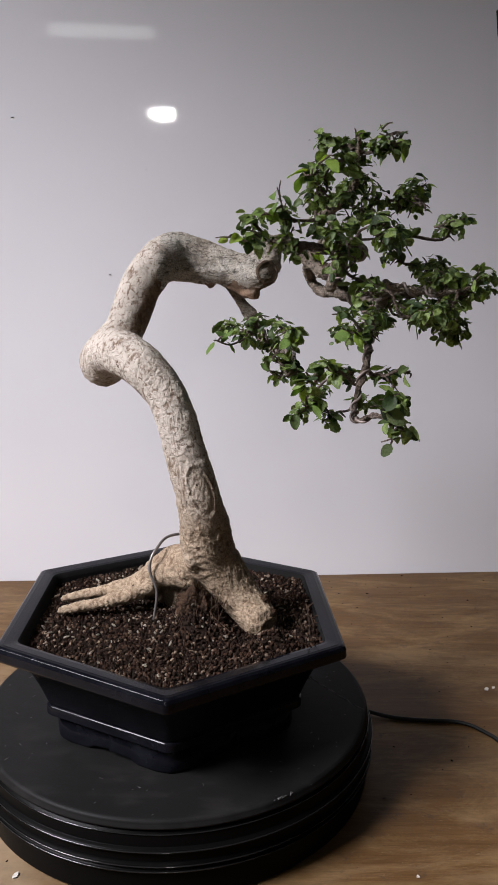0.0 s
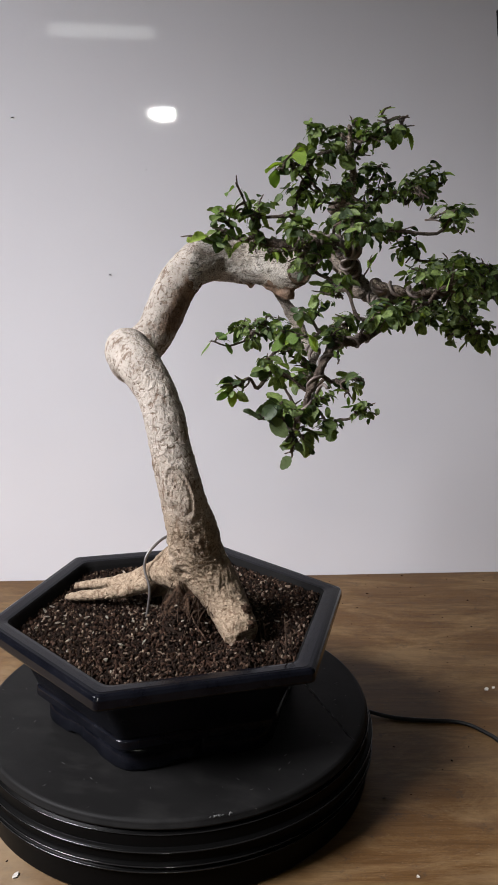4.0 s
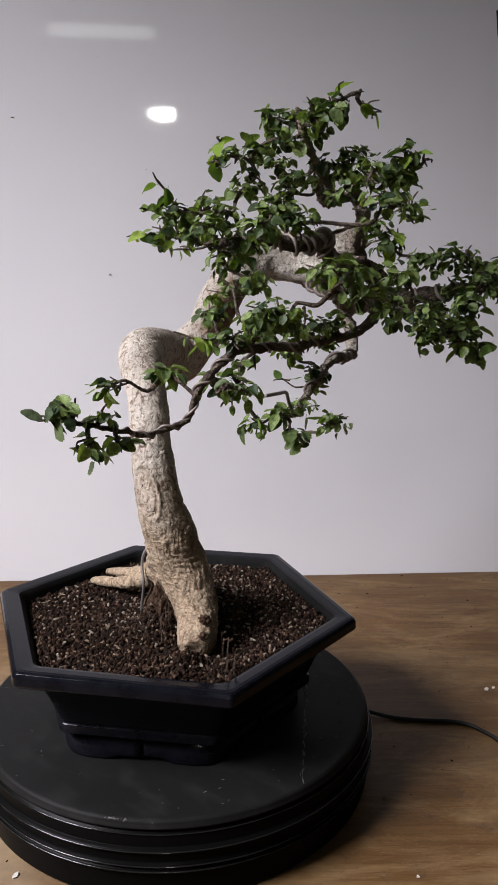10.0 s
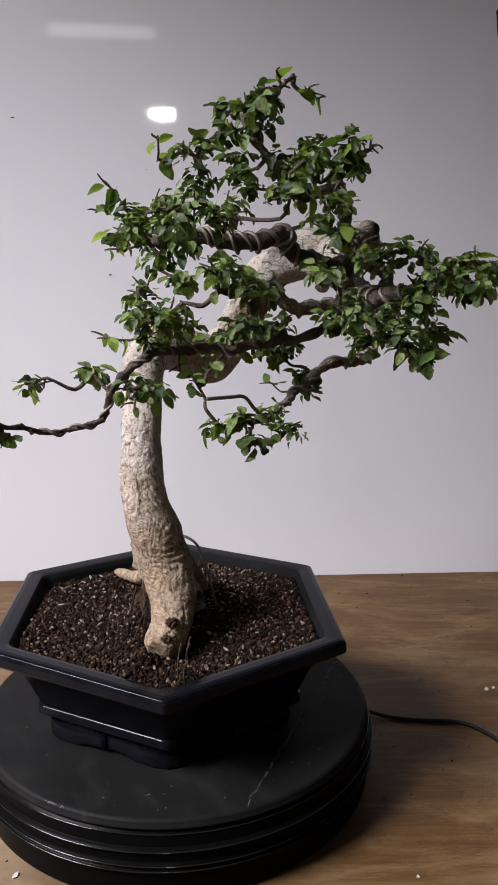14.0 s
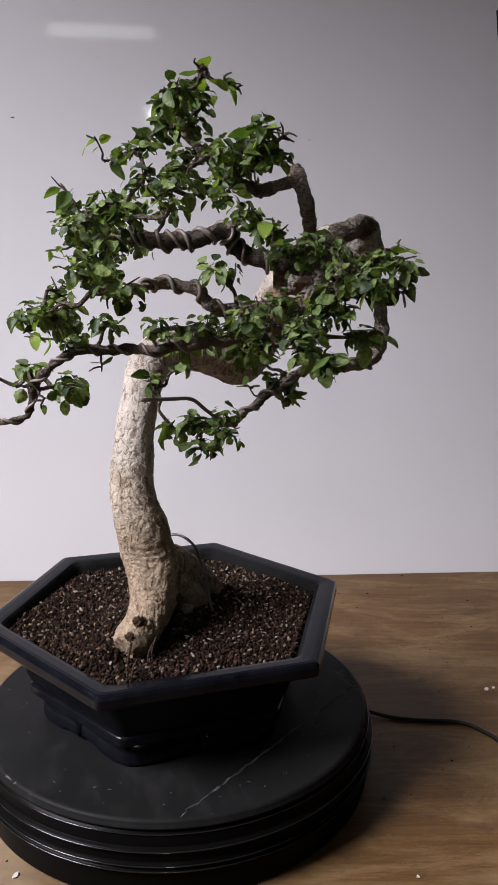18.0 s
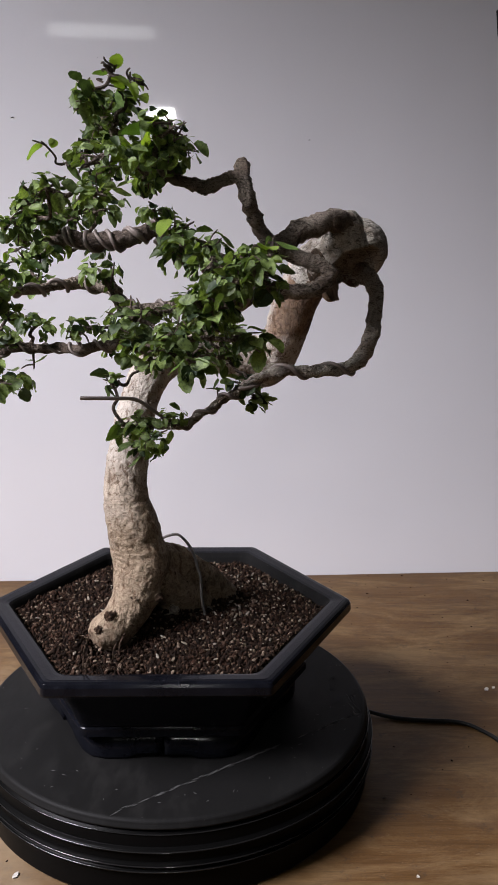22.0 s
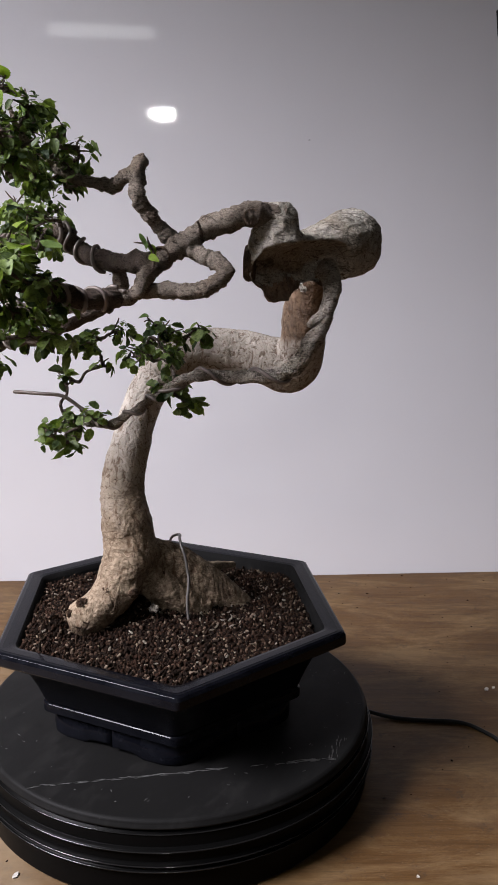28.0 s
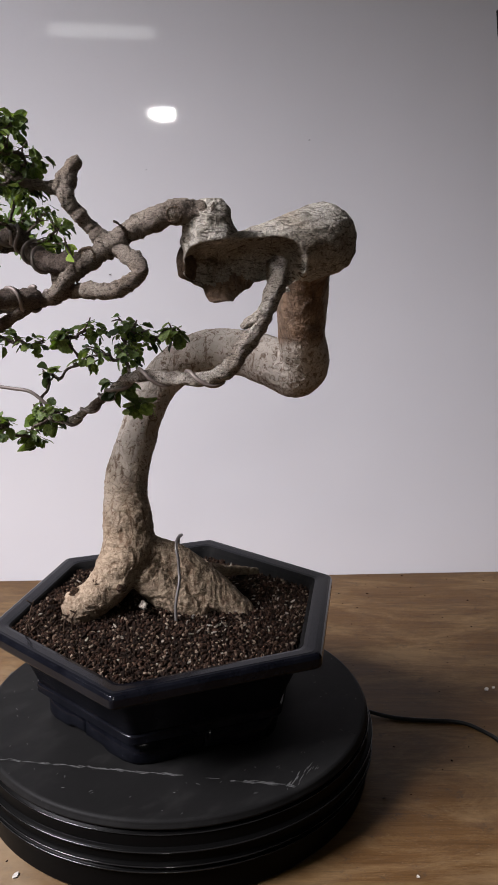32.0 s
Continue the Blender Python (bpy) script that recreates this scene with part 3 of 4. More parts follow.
HEAD = [(-0.051, 0.149, 0.498, 0.026), (-0.04, 0.161, 0.515, 0.027), (-0.024, 0.186, 0.529, 0.031), (-0.011, 0.202, 0.532, 0.0335), (0.014, 0.203, 0.527, 0.031), (0.047, 0.194, 0.519, 0.0265),
         (0.075, 0.185, 0.512, 0.0245), (0.099, 0.174, 0.511, 0.026), (0.105, 0.172, 0.516, 0.0235)]
KNOB = [(0.103, 0.178, 0.512, 0.026), (0.107, 0.18, 0.535, 0.022), (0.1075, 0.1805, 0.552, 0.017)]
LIP = [(0.034, 0.2, 0.502, 0.011), (0.06, 0.192, 0.496, 0.011), (0.086, 0.181, 0.489, 0.0125), (0.095, 0.168, 0.484, 0.01)]
ROOTS = [
    [(0.030, -0.028, 0.170, 0.026), (-0.015, -0.013, 0.162, 0.0165), (-0.060, -0.007, 0.143, 0.0095), (-0.137, 0.003, 0.123, 0.0045)],
    [(-0.025, -0.018, 0.150, 0.012), (-0.072, -0.021, 0.132, 0.0085), (-0.1348, -0.0226, 0.119, 0.005)],
    [(0.030, -0.030, 0.180, 0.028), (0.0055, -0.0095, 0.174, 0.0215), (-0.0135, 0.009, 0.158, 0.021), (-0.034, 0.0315, 0.133, 0.021), (-0.057, 0.058, 0.104, 0.016)],
    [(0.033, -0.0185, 0.163, 0.022), (0.0097, 0.0047, 0.132, 0.022), (-0.014, 0.0271, 0.110, 0.018)],
]
LEAFINESS = 3.7      # small leaves for each unit of a clump
# the leafy branches, from their foot outwards
BRANCHES = {
    "crown": [(0.1093, 0.1844, 0.544, 0.0134), (0.1333, 0.1668, 0.548, 0.0105), (0.149, 0.1385, 0.538, 0.0095), (0.163, 0.119, 0.5235, 0.0092), (0.177, 0.1075, 0.51, 0.0082), (0.196, 0.104, 0.496, 0.006),
             (0.212, 0.107, 0.484, 0.0059)],
    "stump": [(0.164, 0.116, 0.523, 0.0078), (0.17, 0.106, 0.5335, 0.0067), (0.178, 0.099, 0.546, 0.0064), (0.1875, 0.0935, 0.56, 0.0069), (0.183, 0.09, 0.577, 0.0063), (0.173, 0.0867, 0.5933, 0.0061)],
    "spike": [(0.155, 0.134, 0.527, 0.0016), (0.165, 0.138, 0.535, 0.0013), (0.1772, 0.1425, 0.5401, 0.001)],
    "knot": [(0.082, 0.2165, 0.467, 0.0055), (0.0905, 0.2105, 0.461, 0.0048), (0.0960, 0.2070, 0.457, 0.003)],
    "stub": [(0.1835, 0.0716, 0.488, 0.0066), (0.1847, 0.0697, 0.501, 0.0062), (0.188, 0.067, 0.513, 0.006)],
    "apex": [(0.181, 0.088, 0.582, 0.0051), (0.18, 0.076, 0.5785, 0.0053), (0.1745, 0.062, 0.5745, 0.0056), (0.1705, 0.0508, 0.5741, 0.0056), (0.18, 0.034, 0.5775, 0.0052), (0.1918, 0.0218, 0.5833, 0.0047),
             (0.2, -0.002, 0.598, 0.0041), (0.199, -0.022, 0.622, 0.003), (0.2, -0.03, 0.64, 0.0021)],
    "loop": [(0.16, 0.124, 0.52, 0.0069), (0.1615, 0.143, 0.513, 0.0066), (0.1667, 0.164, 0.5005, 0.0066), (0.177, 0.154, 0.489, 0.0066), (0.184, 0.1367, 0.4855, 0.0066), (0.1875, 0.1003, 0.4867, 0.0064),
             (0.205, 0.09, 0.48, 0.0061), (0.221, 0.0656, 0.474, 0.0059), (0.2338, 0.0025, 0.4714, 0.005), (0.2322, -0.0133, 0.4871, 0.0046), (0.2322, -0.0452, 0.4919, 0.0042), (0.2625, -0.068, 0.486, 0.0034),
             (0.291, -0.1, 0.485, 0.0025)],
    "left": [(0.186, 0.1, 0.507, 0.01), (0.19, 0.06, 0.51, 0.008), (0.188, 0.03, 0.523, 0.0075), (0.1957, 0.0161, 0.5347, 0.0072), (0.2033, -0.0122, 0.5262, 0.0068), (0.1956, -0.0535, 0.5284, 0.006),
             (0.172, -0.08, 0.527, 0.005), (0.128, -0.086, 0.531, 0.004)],
    "right": [(0.2205, 0.0917, 0.48, 0.008), (0.251, 0.0832, 0.48, 0.007), (0.286, 0.0831, 0.484, 0.006), (0.3209, 0.0869, 0.49, 0.004), (0.341, 0.086, 0.494, 0.003)],
    "low": [(0.2225, 0.085, 0.476, 0.0049), (0.228, 0.035, 0.452, 0.0045), (0.2172, -0.0351, 0.439, 0.0042), (0.2015, -0.0733, 0.437, 0.004), (0.2017, -0.121, 0.432, 0.0034), (0.1932, -0.1455, 0.405, 0.0029),
             (0.184, -0.154, 0.38, 0.0024), (0.1805, -0.19, 0.374, 0.0021), (0.1965, -0.235, 0.384, 0.002), (0.1955, -0.2695, 0.394, 0.0016)],
    "under": [(0.049, 0.2032, 0.506, 0.0099), (0.0658, 0.2161, 0.49, 0.0081), (0.0793, 0.2156, 0.4651, 0.0074), (0.0972, 0.2095, 0.4397, 0.0076), (0.1079, 0.1984, 0.42, 0.0074), (0.1155, 0.1831, 0.413, 0.0059),
             (0.1291, 0.1493, 0.412, 0.0056), (0.139, 0.1121, 0.41, 0.0049), (0.1424, 0.0803, 0.392, 0.0043), (0.147, 0.0557, 0.377, 0.0038), (0.1549, 0.0283, 0.362, 0.0036), (0.1607, 0.0018, 0.362, 0.0027)],
}
COILS = {"loop": [(0.5, 0.97, 0.024, 0.0018)], "left": [(0.15, 0.9, 0.021, 0.0018), (0.3, 0.75, 0.028, 0.0015)], "low": [(0.2, 0.85, 0.026, 0.0013)],
         "under": [(0.40, 0.72, 0.05, 0.0019), (0.72, 0.97, 0.028, 0.0016)], "right": [(0.0, 0.9, 0.02, 0.0017)]}
# clumps of leaves on each branch: place, spread, count
CLUMPS = {
    "apex": [(0.197, 0.0095, 0.604, 0.017, 8), (0.1864, 0.022, 0.594, 0.014, 6), (0.1886, -0.021, 0.59, 0.019, 9), (0.1674, 0.0009, 0.582, 0.017, 8), (0.212, 0.0113, 0.577, 0.018, 8), (0.1659, -0.0244, 0.644, 0.016, 7),
             (0.1876, -0.0172, 0.642, 0.018, 9), (0.2362, -0.0277, 0.64, 0.016, 6), (0.2223, -0.0304, 0.636, 0.018, 9), (0.1465, -0.0582, 0.61, 0.014, 4), (0.1649, -0.0463, 0.613, 0.016, 6), (0.1579, -0.0086, 0.607, 0.02, 10),
             (0.2721, 0.0285, 0.607, 0.02, 9), (0.1549, -0.0458, 0.586, 0.022, 12), (0.1574, -0.0747, 0.557, 0.02, 11), (0.1215, -0.0976, 0.561, 0.016, 6), (0.2616, -0.0001, 0.593, 0.022, 13), (0.2691, 0.0283, 0.588, 0.022, 12),
             (0.262, 0.042, 0.594, 0.018, 9), (0.2267, 0.0161, 0.59, 0.024, 14), (0.2022, -0.0133, 0.624, 0.02, 8), (0.2049, -0.0043, 0.643, 0.018, 8), (0.1822, -0.0323, 0.624, 0.016, 6), (0.196, 0.04, 0.606, 0.016, 5),
             (0.215, 0.035, 0.612, 0.02, 10)],
    "apex_tips": [(0.2472, -0.0081, 0.655, 0.008, 3, 1), (0.2465, 0.0149, 0.643, 0.01, 3, 1), (0.2834, 0.0431, 0.604, 0.012, 4, 1), (0.2313, -0.0099, 0.652, 0.011, 3, 1), (0.1504, -0.056, 0.606, 0.01, 2, 1), (0.2668, -0.0219, 0.582, 0.014, 3, 1)],
    "left": [(0.1197, -0.0621, 0.571, 0.018, 8), (0.0894, -0.0775, 0.559, 0.018, 8), (0.0892, -0.0955, 0.541, 0.014, 5), (0.1709, -0.1088, 0.543, 0.022, 13), (0.136, -0.0463, 0.533, 0.02, 11), (0.2225, -0.0995, 0.543, 0.022, 13),
             (0.2352, -0.0684, 0.546, 0.022, 13), (0.2158, -0.0823, 0.558, 0.022, 11), (0.246, 0.0227, 0.552, 0.02, 8), (0.2981, -0.044, 0.562, 0.022, 11), (0.3013, -0.0043, 0.557, 0.02, 9), (0.1199, -0.0871, 0.541, 0.02, 9),
             (0.1925, -0.0338, 0.561, 0.022, 10), (0.182, -0.078, 0.531, 0.022, 13), (0.172, -0.095, 0.517, 0.02, 10), (0.2, -0.085, 0.5, 0.018, 6)],
    "loop": [(0.2769, -0.0905, 0.5016, 0.022, 12), (0.3109, -0.108, 0.4965, 0.022, 12), (0.3119, -0.0799, 0.483, 0.022, 11), (0.2539, -0.1236, 0.467, 0.022, 11), (0.2565, -0.1445, 0.467, 0.02, 10), (0.2743, -0.1327, 0.467, 0.02, 10),
             (0.1997, -0.1221, 0.483, 0.02, 8)],
    "right": [(0.2505, 0.0426, 0.53, 0.02, 10), (0.285, 0.044, 0.512, 0.02, 11), (0.3101, 0.072, 0.515, 0.018, 10), (0.331, 0.0744, 0.4991, 0.018, 9), (0.3218, 0.0644, 0.479, 0.02, 11), (0.2694, 0.0204, 0.463, 0.02, 12),
             (0.309, 0.0199, 0.444, 0.02, 12), (0.3185, 0.0463, 0.454, 0.02, 12), (0.2916, -0.0088, 0.498, 0.02, 11), (0.3022, 0.0531, 0.516, 0.02, 10), (0.3552, 0.0927, 0.491, 0.018, 9), (0.2542, 0.0508, 0.475, 0.022, 11),
             (0.3078, 0.0118, 0.4676, 0.02, 10), (0.2878, 0.0626, 0.459, 0.02, 12), (0.3281, 0.0446, 0.445, 0.02, 11), (0.3034, 0.1007, 0.45, 0.016, 7), (0.3278, 0.0626, 0.435, 0.016, 7)],
    "right_tips": [(0.348, 0.1114, 0.503, 0.014, 6), (0.3315, 0.0978, 0.507, 0.018, 11), (0.3421, 0.0832, 0.49, 0.018, 11), (0.3167, 0.0922, 0.497, 0.018, 11), (0.2969, 0.0865, 0.488, 0.02, 11), (0.3359, 0.113, 0.487, 0.014, 6),
             (0.3123, 0.077, 0.47, 0.02, 11), (0.2773, 0.0757, 0.47, 0.02, 10)],
    "low": [(0.2328, -0.1516, 0.412, 0.009, 1), (0.2023, -0.1156, 0.447, 0.018, 8), (0.1784, -0.1178, 0.465, 0.018, 8), (0.1552, -0.1487, 0.417, 0.014, 6), (0.1375, -0.1952, 0.408, 0.012, 4), (0.1792, -0.1138, 0.407, 0.016, 6),
             (0.2165, -0.1188, 0.405, 0.016, 6), (0.2036, -0.2519, 0.397, 0.014, 5), (0.1943, -0.2767, 0.406, 0.014, 4), (0.2065, -0.2663, 0.38, 0.012, 3), (0.2028, -0.2394, 0.378, 0.012, 3), (0.1947, -0.0198, 0.442, 0.02, 9),
             (0.1914, 0.0286, 0.435, 0.018, 8), (0.2267, -0.0081, 0.458, 0.02, 9), (0.2246, -0.0433, 0.455, 0.02, 9), (0.2098, -0.0871, 0.456, 0.02, 9)],
    "under": [(0.1325, -0.0397, 0.402, 0.011, 3), (0.112, -0.0077, 0.412, 0.013, 4), (0.1302, -0.0108, 0.443, 0.01, 2), (0.0823, 0.0245, 0.433, 0.01, 3), (0.1432, -0.0228, 0.354, 0.016, 6), (0.1676, 0.0242, 0.371, 0.018, 8),
             (0.2156, 0.014, 0.362, 0.018, 9), (0.1641, -0.0071, 0.366, 0.016, 7), (0.1325, 0.0877, 0.398, 0.018, 7), (0.1792, -0.0019, 0.345, 0.016, 7), (0.1247, 0.0981, 0.38, 0.012, 4), (0.0955, 0.0486, 0.447, 0.02, 11),
             (0.0593, 0.0749, 0.445, 0.016, 6), (0.1149, 0.0692, 0.425, 0.02, 11), (0.0808, 0.0565, 0.44, 0.02, 10), (0.1318, 0.0455, 0.425, 0.018, 8), (0.118, 0.018, 0.448, 0.016, 8), (0.136, -0.005, 0.44, 0.014, 6)],
}


# young shoots with larger single leaves: branch, place, leaves, size, bright or not
# None: dark leaf green, painting in the shade on these low leaves
SHOOTS = [
    ("apex", (0.243, 0.007, 0.6435), 3, 0.018, True), ("apex", (0.226, -0.007, 0.655), 3, 0.0165, True), ("apex", (0.198, -0.012, 0.650), 3, 0.015, False),
    ("apex", (0.1398, -0.0744, 0.5976), 3, 0.015, True), ("apex", (0.1603, -0.0855, 0.6109), 3, 0.014, True), ("apex", (0.2826, 0.0305, 0.602), 4, 0.016, True),
    ("apex", (0.2611, 0.0448, 0.588), 4, 0.014, False), ("apex", (0.255, 0.000, 0.592), 3, 0.017, True),
    ("left", (0.1132, -0.1132, 0.578), 3, 0.017, False), ("left", (0.0663, -0.105, 0.536), 3, 0.016, True), ("left", (0.100, -0.118, 0.556), 3, 0.015, False),
    ("left", (0.150, -0.128, 0.520), 3, 0.015, True), ("left", (0.190, -0.100, 0.515), 2, 0.015, False),
    ("low", (0.1804, -0.1485, 0.448), 4, 0.015, True), ("low", (0.1383, -0.1941, 0.4096), 3, 0.015, True), ("low", (0.187, -0.290, 0.398), 3, 0.0125, None),
    ("low", (0.201, -0.2553, 0.366), 3, 0.0125, None), ("low", (0.2247, -0.1403, 0.3963), 2, 0.014, False), ("low", (0.2044, -0.0903, 0.4234), 2, 0.015, False),
    ("right", (0.2493, 0.0453, 0.5268), 4, 0.015, True), ("right", (0.3276, 0.1161, 0.5197), 3, 0.016, True), ("right", (0.345, 0.060, 0.440), 3, 0.013, False),
    ("loop", (0.2032, 0.1132, 0.5237), 3, 0.016, True), ("under", (0.1254, -0.0076, 0.4457), 3, 0.018, True), ("under", (0.099, 0.039, 0.4588), 3, 0.015, False),
    ("under", (0.1335, -0.0023, 0.4413), 3, 0.017, True), ("under", (0.050, -0.003, 0.432), 4, 0.016, False), ("under", (0.212, 0.0016, 0.3657), 3, 0.017, False),
    ("under", (0.150, -0.030, 0.362), 3, 0.014, False), ("under", (0.112, 0.060, 0.392), 2, 0.016, False),
]


def leaf_mesh(name, mat, seed, big=False):
    """One oval, finely toothed, cupped leaf, 1 long, along +y."""
    rng = random.Random(seed)
    bm = bmesh.new()
    curl, fold, twist = rng.uniform(-0.1, 0.5), rng.uniform(0.0, 0.5), rng.uniform(-0.45, 0.45)
    wide, blunt = (rng.uniform(0.28, 0.35), rng.uniform(0.62, 0.75)) if big else (rng.uniform(0.36, 0.46), rng.uniform(0.5, 0.66))
    prev = None
    n = 15 if big else 9
    for k in range(n):
        y = k / (n - 1)
        w = wide * max(0.0, math.sin(math.pi * min(0.985, y ** 0.88 + 0.01))) ** blunt
        w = max(w * (1.0 if k % 2 else 0.9) * rng.uniform(0.95, 1.05), 0.012)
        z = -curl * y * y + 0.02 * math.sin(y * 9 + seed)
        q = []
        for f in (-1, -0.5, 0, 0.5, 1):
            q.append(bm.verts.new((f * w, y + (0.025 if abs(f) == 1 else 0), z + fold * abs(f) ** 1.4 * w + twist * f * w * y + 0.02 * math.sin(7 * y + 3 * f + seed))))
        if prev:
            for j in range(4):
                bm.faces.new((prev[j], prev[j + 1], q[j + 1], q[j]))
        prev = q
    tube(bm, [(0, -0.25, 0.03, 0.014), (0, 0, 0, 0.012)], 3, round_end=False)
    return mesh_of(bm, name, mat)


def leaf_pose(rng, c, spread, size, droop=-0.15):
    """A leaf near c: its face turned outwards and up, its tip along the outside of the clump."""
    d = Vector((rng.gauss(0, 1), rng.gauss(0, 1), rng.gauss(0.15, 0.8))).normalized()
    base = Vector(c) + Vector((d.x, d.y, d.z * 0.8)) * spread * rng.uniform(0.15, 1.0) ** 0.7
    face = (d * 0.75 + Vector((rng.gauss(0, 0.4), rng.gauss(0, 0.4), 0.75 + rng.gauss(0, 0.3)))).normalized()
    out = d * 0.6 + Vector((rng.gauss(0, 0.7), rng.gauss(0, 0.7), rng.gauss(droop, 0.5)))
    out = (out - face * out.dot(face)).normalized()
    x = out.cross(face)
    s = size * rng.choice((0.6, 0.8, 0.9, 1.0, 1.15, 1.4)) * rng.uniform(0.88, 1.12)
    m = Matrix((x, out, face)).transposed().to_4x4()
    return Matrix.Translation(base) @ m @ Matrix.Diagonal((s, s, s, 1))


def grown(bm, tree):
    """Melts the tubes of trunk and roots into one body, then gives it lumps, wrinkles, an old scar and a hollow."""
    tmp = new("trunk", mesh_of(bm, "trunk_tubes", MAT_BARK))
    rm = tmp.modifiers.new("grow", "REMESH")
    rm.mode, rm.voxel_size = "VOXEL", 0.0017
    sm = tmp.modifiers.new("soft", "SMOOTH")
    sm.factor, sm.iterations = 0.5, 6
    dg = bpy.context.evaluated_depsgraph_get()
    me = bpy.data.meshes.new_from_object(tmp.evaluated_get(dg))
    old = tmp.data
    bpy.data.objects.remove(tmp)
    bpy.data.meshes.remove(old)
    scar = Vector((0.0355, -0.0735, 0.276))
    h0, h1 = Vector((0.0597, 0.212, 0.500)), Vector((0.112, 0.192, 0.496))
    nrm = [v.normal.copy() for v in me.vertices]
    for v, n in zip(me.vertices, nrm):
        c = v.co
        rough = 1.0
        if c.z < 0.2:
            rough += (0.2 - c.z) * 3
        low = max(0.0, min(1.0, (0.2 - c.z) / 0.05))
        end = math.exp(-((c - Vector((0.107, -0.071, 0.1215))).length / 0.019) ** 2)
        d = 0.0011 * noise.noise(c * 38) * rough + 0.0004 * noise.noise(Vector((c.x * 150, c.y * 150, c.z * 240)))
        d += 0.0004 * noise.noise(c * 300)
        d += low * (0.0006 * noise.noise(c * 110) - 0.0008 * abs(noise.noise(c * 190))) + end * 0.0035 * noise.noise(c * 140)
        if c.z > 0.47:
            # furrows along the old log
            a, b = c.x * 0.97 - c.y * 0.25, c.x * 0.25 + c.y * 0.97
            d += (0.0011 * noise.noise(Vector((a * 25, b * 130, c.z * 130))) - 0.001 * abs(noise.noise(Vector((a * 30, b * 90, c.z * 90))))) * min(1.0, (c.z - 0.47) * 40)
        # rings of skin folded where the leg leaves the trunk
        fold = math.exp(-((c.z - 0.195) / 0.03) ** 2) * (0.5 + 0.5 * max(-0.8, n.x * 0.5 - n.y * 0.85))
        w = noise.noise(Vector((c.x * 34, c.y * 34, c.z * 26 + 2))) * 2.2
        d += fold * (0.0007 + 0.0008 * noise.noise(c * 60 + Vector((9, 0, 0)))) * math.sin((c.z * 1.0 + c.x * 0.45) * 640 + w * 7)
        # slanting skin on the rest of the trunk
        d += 0.00035 * math.sin((c.z * 0.35 + c.x + c.y * 0.8) * 900 + w * 9) * max(0.0, min(1.0, (0.33 - c.z) / 0.06))
        # knobs low on the trunk, each with a pitted middle
        for k in ((0.1, -0.054, 0.144), (0.084, -0.0335, 0.1575), (0.070, -0.0096, 0.153), (0.048, -0.005, 0.140), (0.022, -0.058, 0.19)):
            q = (c - Vector(k)).length
            d += 0.0034 * math.exp(-(q / 0.0085) ** 2)
        # small rotted holes over the hollow
        for k in ((0.0411, -0.0558, 0.1735), (0.0536, -0.0502, 0.164), (0.033, -0.06, 0.183)):
            d -= 0.006 * math.exp(-((c - Vector(k)).length / 0.0035) ** 2)
        # oval scar
        q = c - scar
        if q.length < 0.05 and n.y < 0.2:
            e = math.hypot(q.x + q.z * 0.3, q.y * 0.5) / 0.0125
            e = math.hypot(e, q.z / 0.029)
            d += 0.0015 * math.exp(-((e - 1.0) / 0.09) ** 2) - 0.0009 * math.exp(-((e - 0.84) / 0.09) ** 2)
        v.co = c + n * d
        # the leg was sawn off
        cut = (v.co - SAWN).dot(SAW_WAY)
        if cut > 0 and c.z < 0.16:
            v.co -= SAW_WAY * cut * 0.85
        # hollow under the head
        t = max(0.0, min(1.0, (c - h0).dot(h1 - h0) / (h1 - h0).length_squared))
        q = c - h0.lerp(h1, t)
        if q.length < 0.031:
            v.co += Vector((-0.386, -0.756, 0.5)) * 0.036 * (1 - (q.length / 0.031) ** 2)
    me.update()
    me.materials.append(MAT_OLD)
    for f in me.polygons:
        f.use_smooth = True
        c = f.center
        wave = noise.noise(c * 55) * 0.014 + noise.noise(c * 200) * 0.006
        if c.z + wave > 0.492 and c.x > -0.03:
            f.material_index = 1
    ob = new("trunk", me)
    ob.parent = tree
    return tagged(ob, "thick pale grey-brown twisted trunk")


def coil(bm, path, first, last, pitch, r):
    """Wire wound round a branch."""
    pts, turn = [], 0.0
    sub = [path[i] for i in range(int(first * (len(path) - 1)), int(last * (len(path) - 1)) + 1)]
    side = None
    for a, b in zip(sub, sub[1:]):
        pa, pb = Vector(a[:3]), Vector(b[:3])
        t = (pb - pa).normalized()
        side = t.orthogonal().normalized() if side is None else (side - t * side.dot(t)).normalized()
        steps = max(2, int((pb - pa).length / pitch * 10))
        for k in range(steps):
            q = pa.lerp(pb, k / steps)
            turn += (pb - pa).length / steps / pitch * 2 * math.pi
            rad = a[3] + (b[3] - a[3]) * k / steps + r * 0.8
            pts.append((*(q + (side * math.cos(turn) + t.cross(side) * math.sin(turn)) * rad), r))
    return tube(bm, pts, 6)


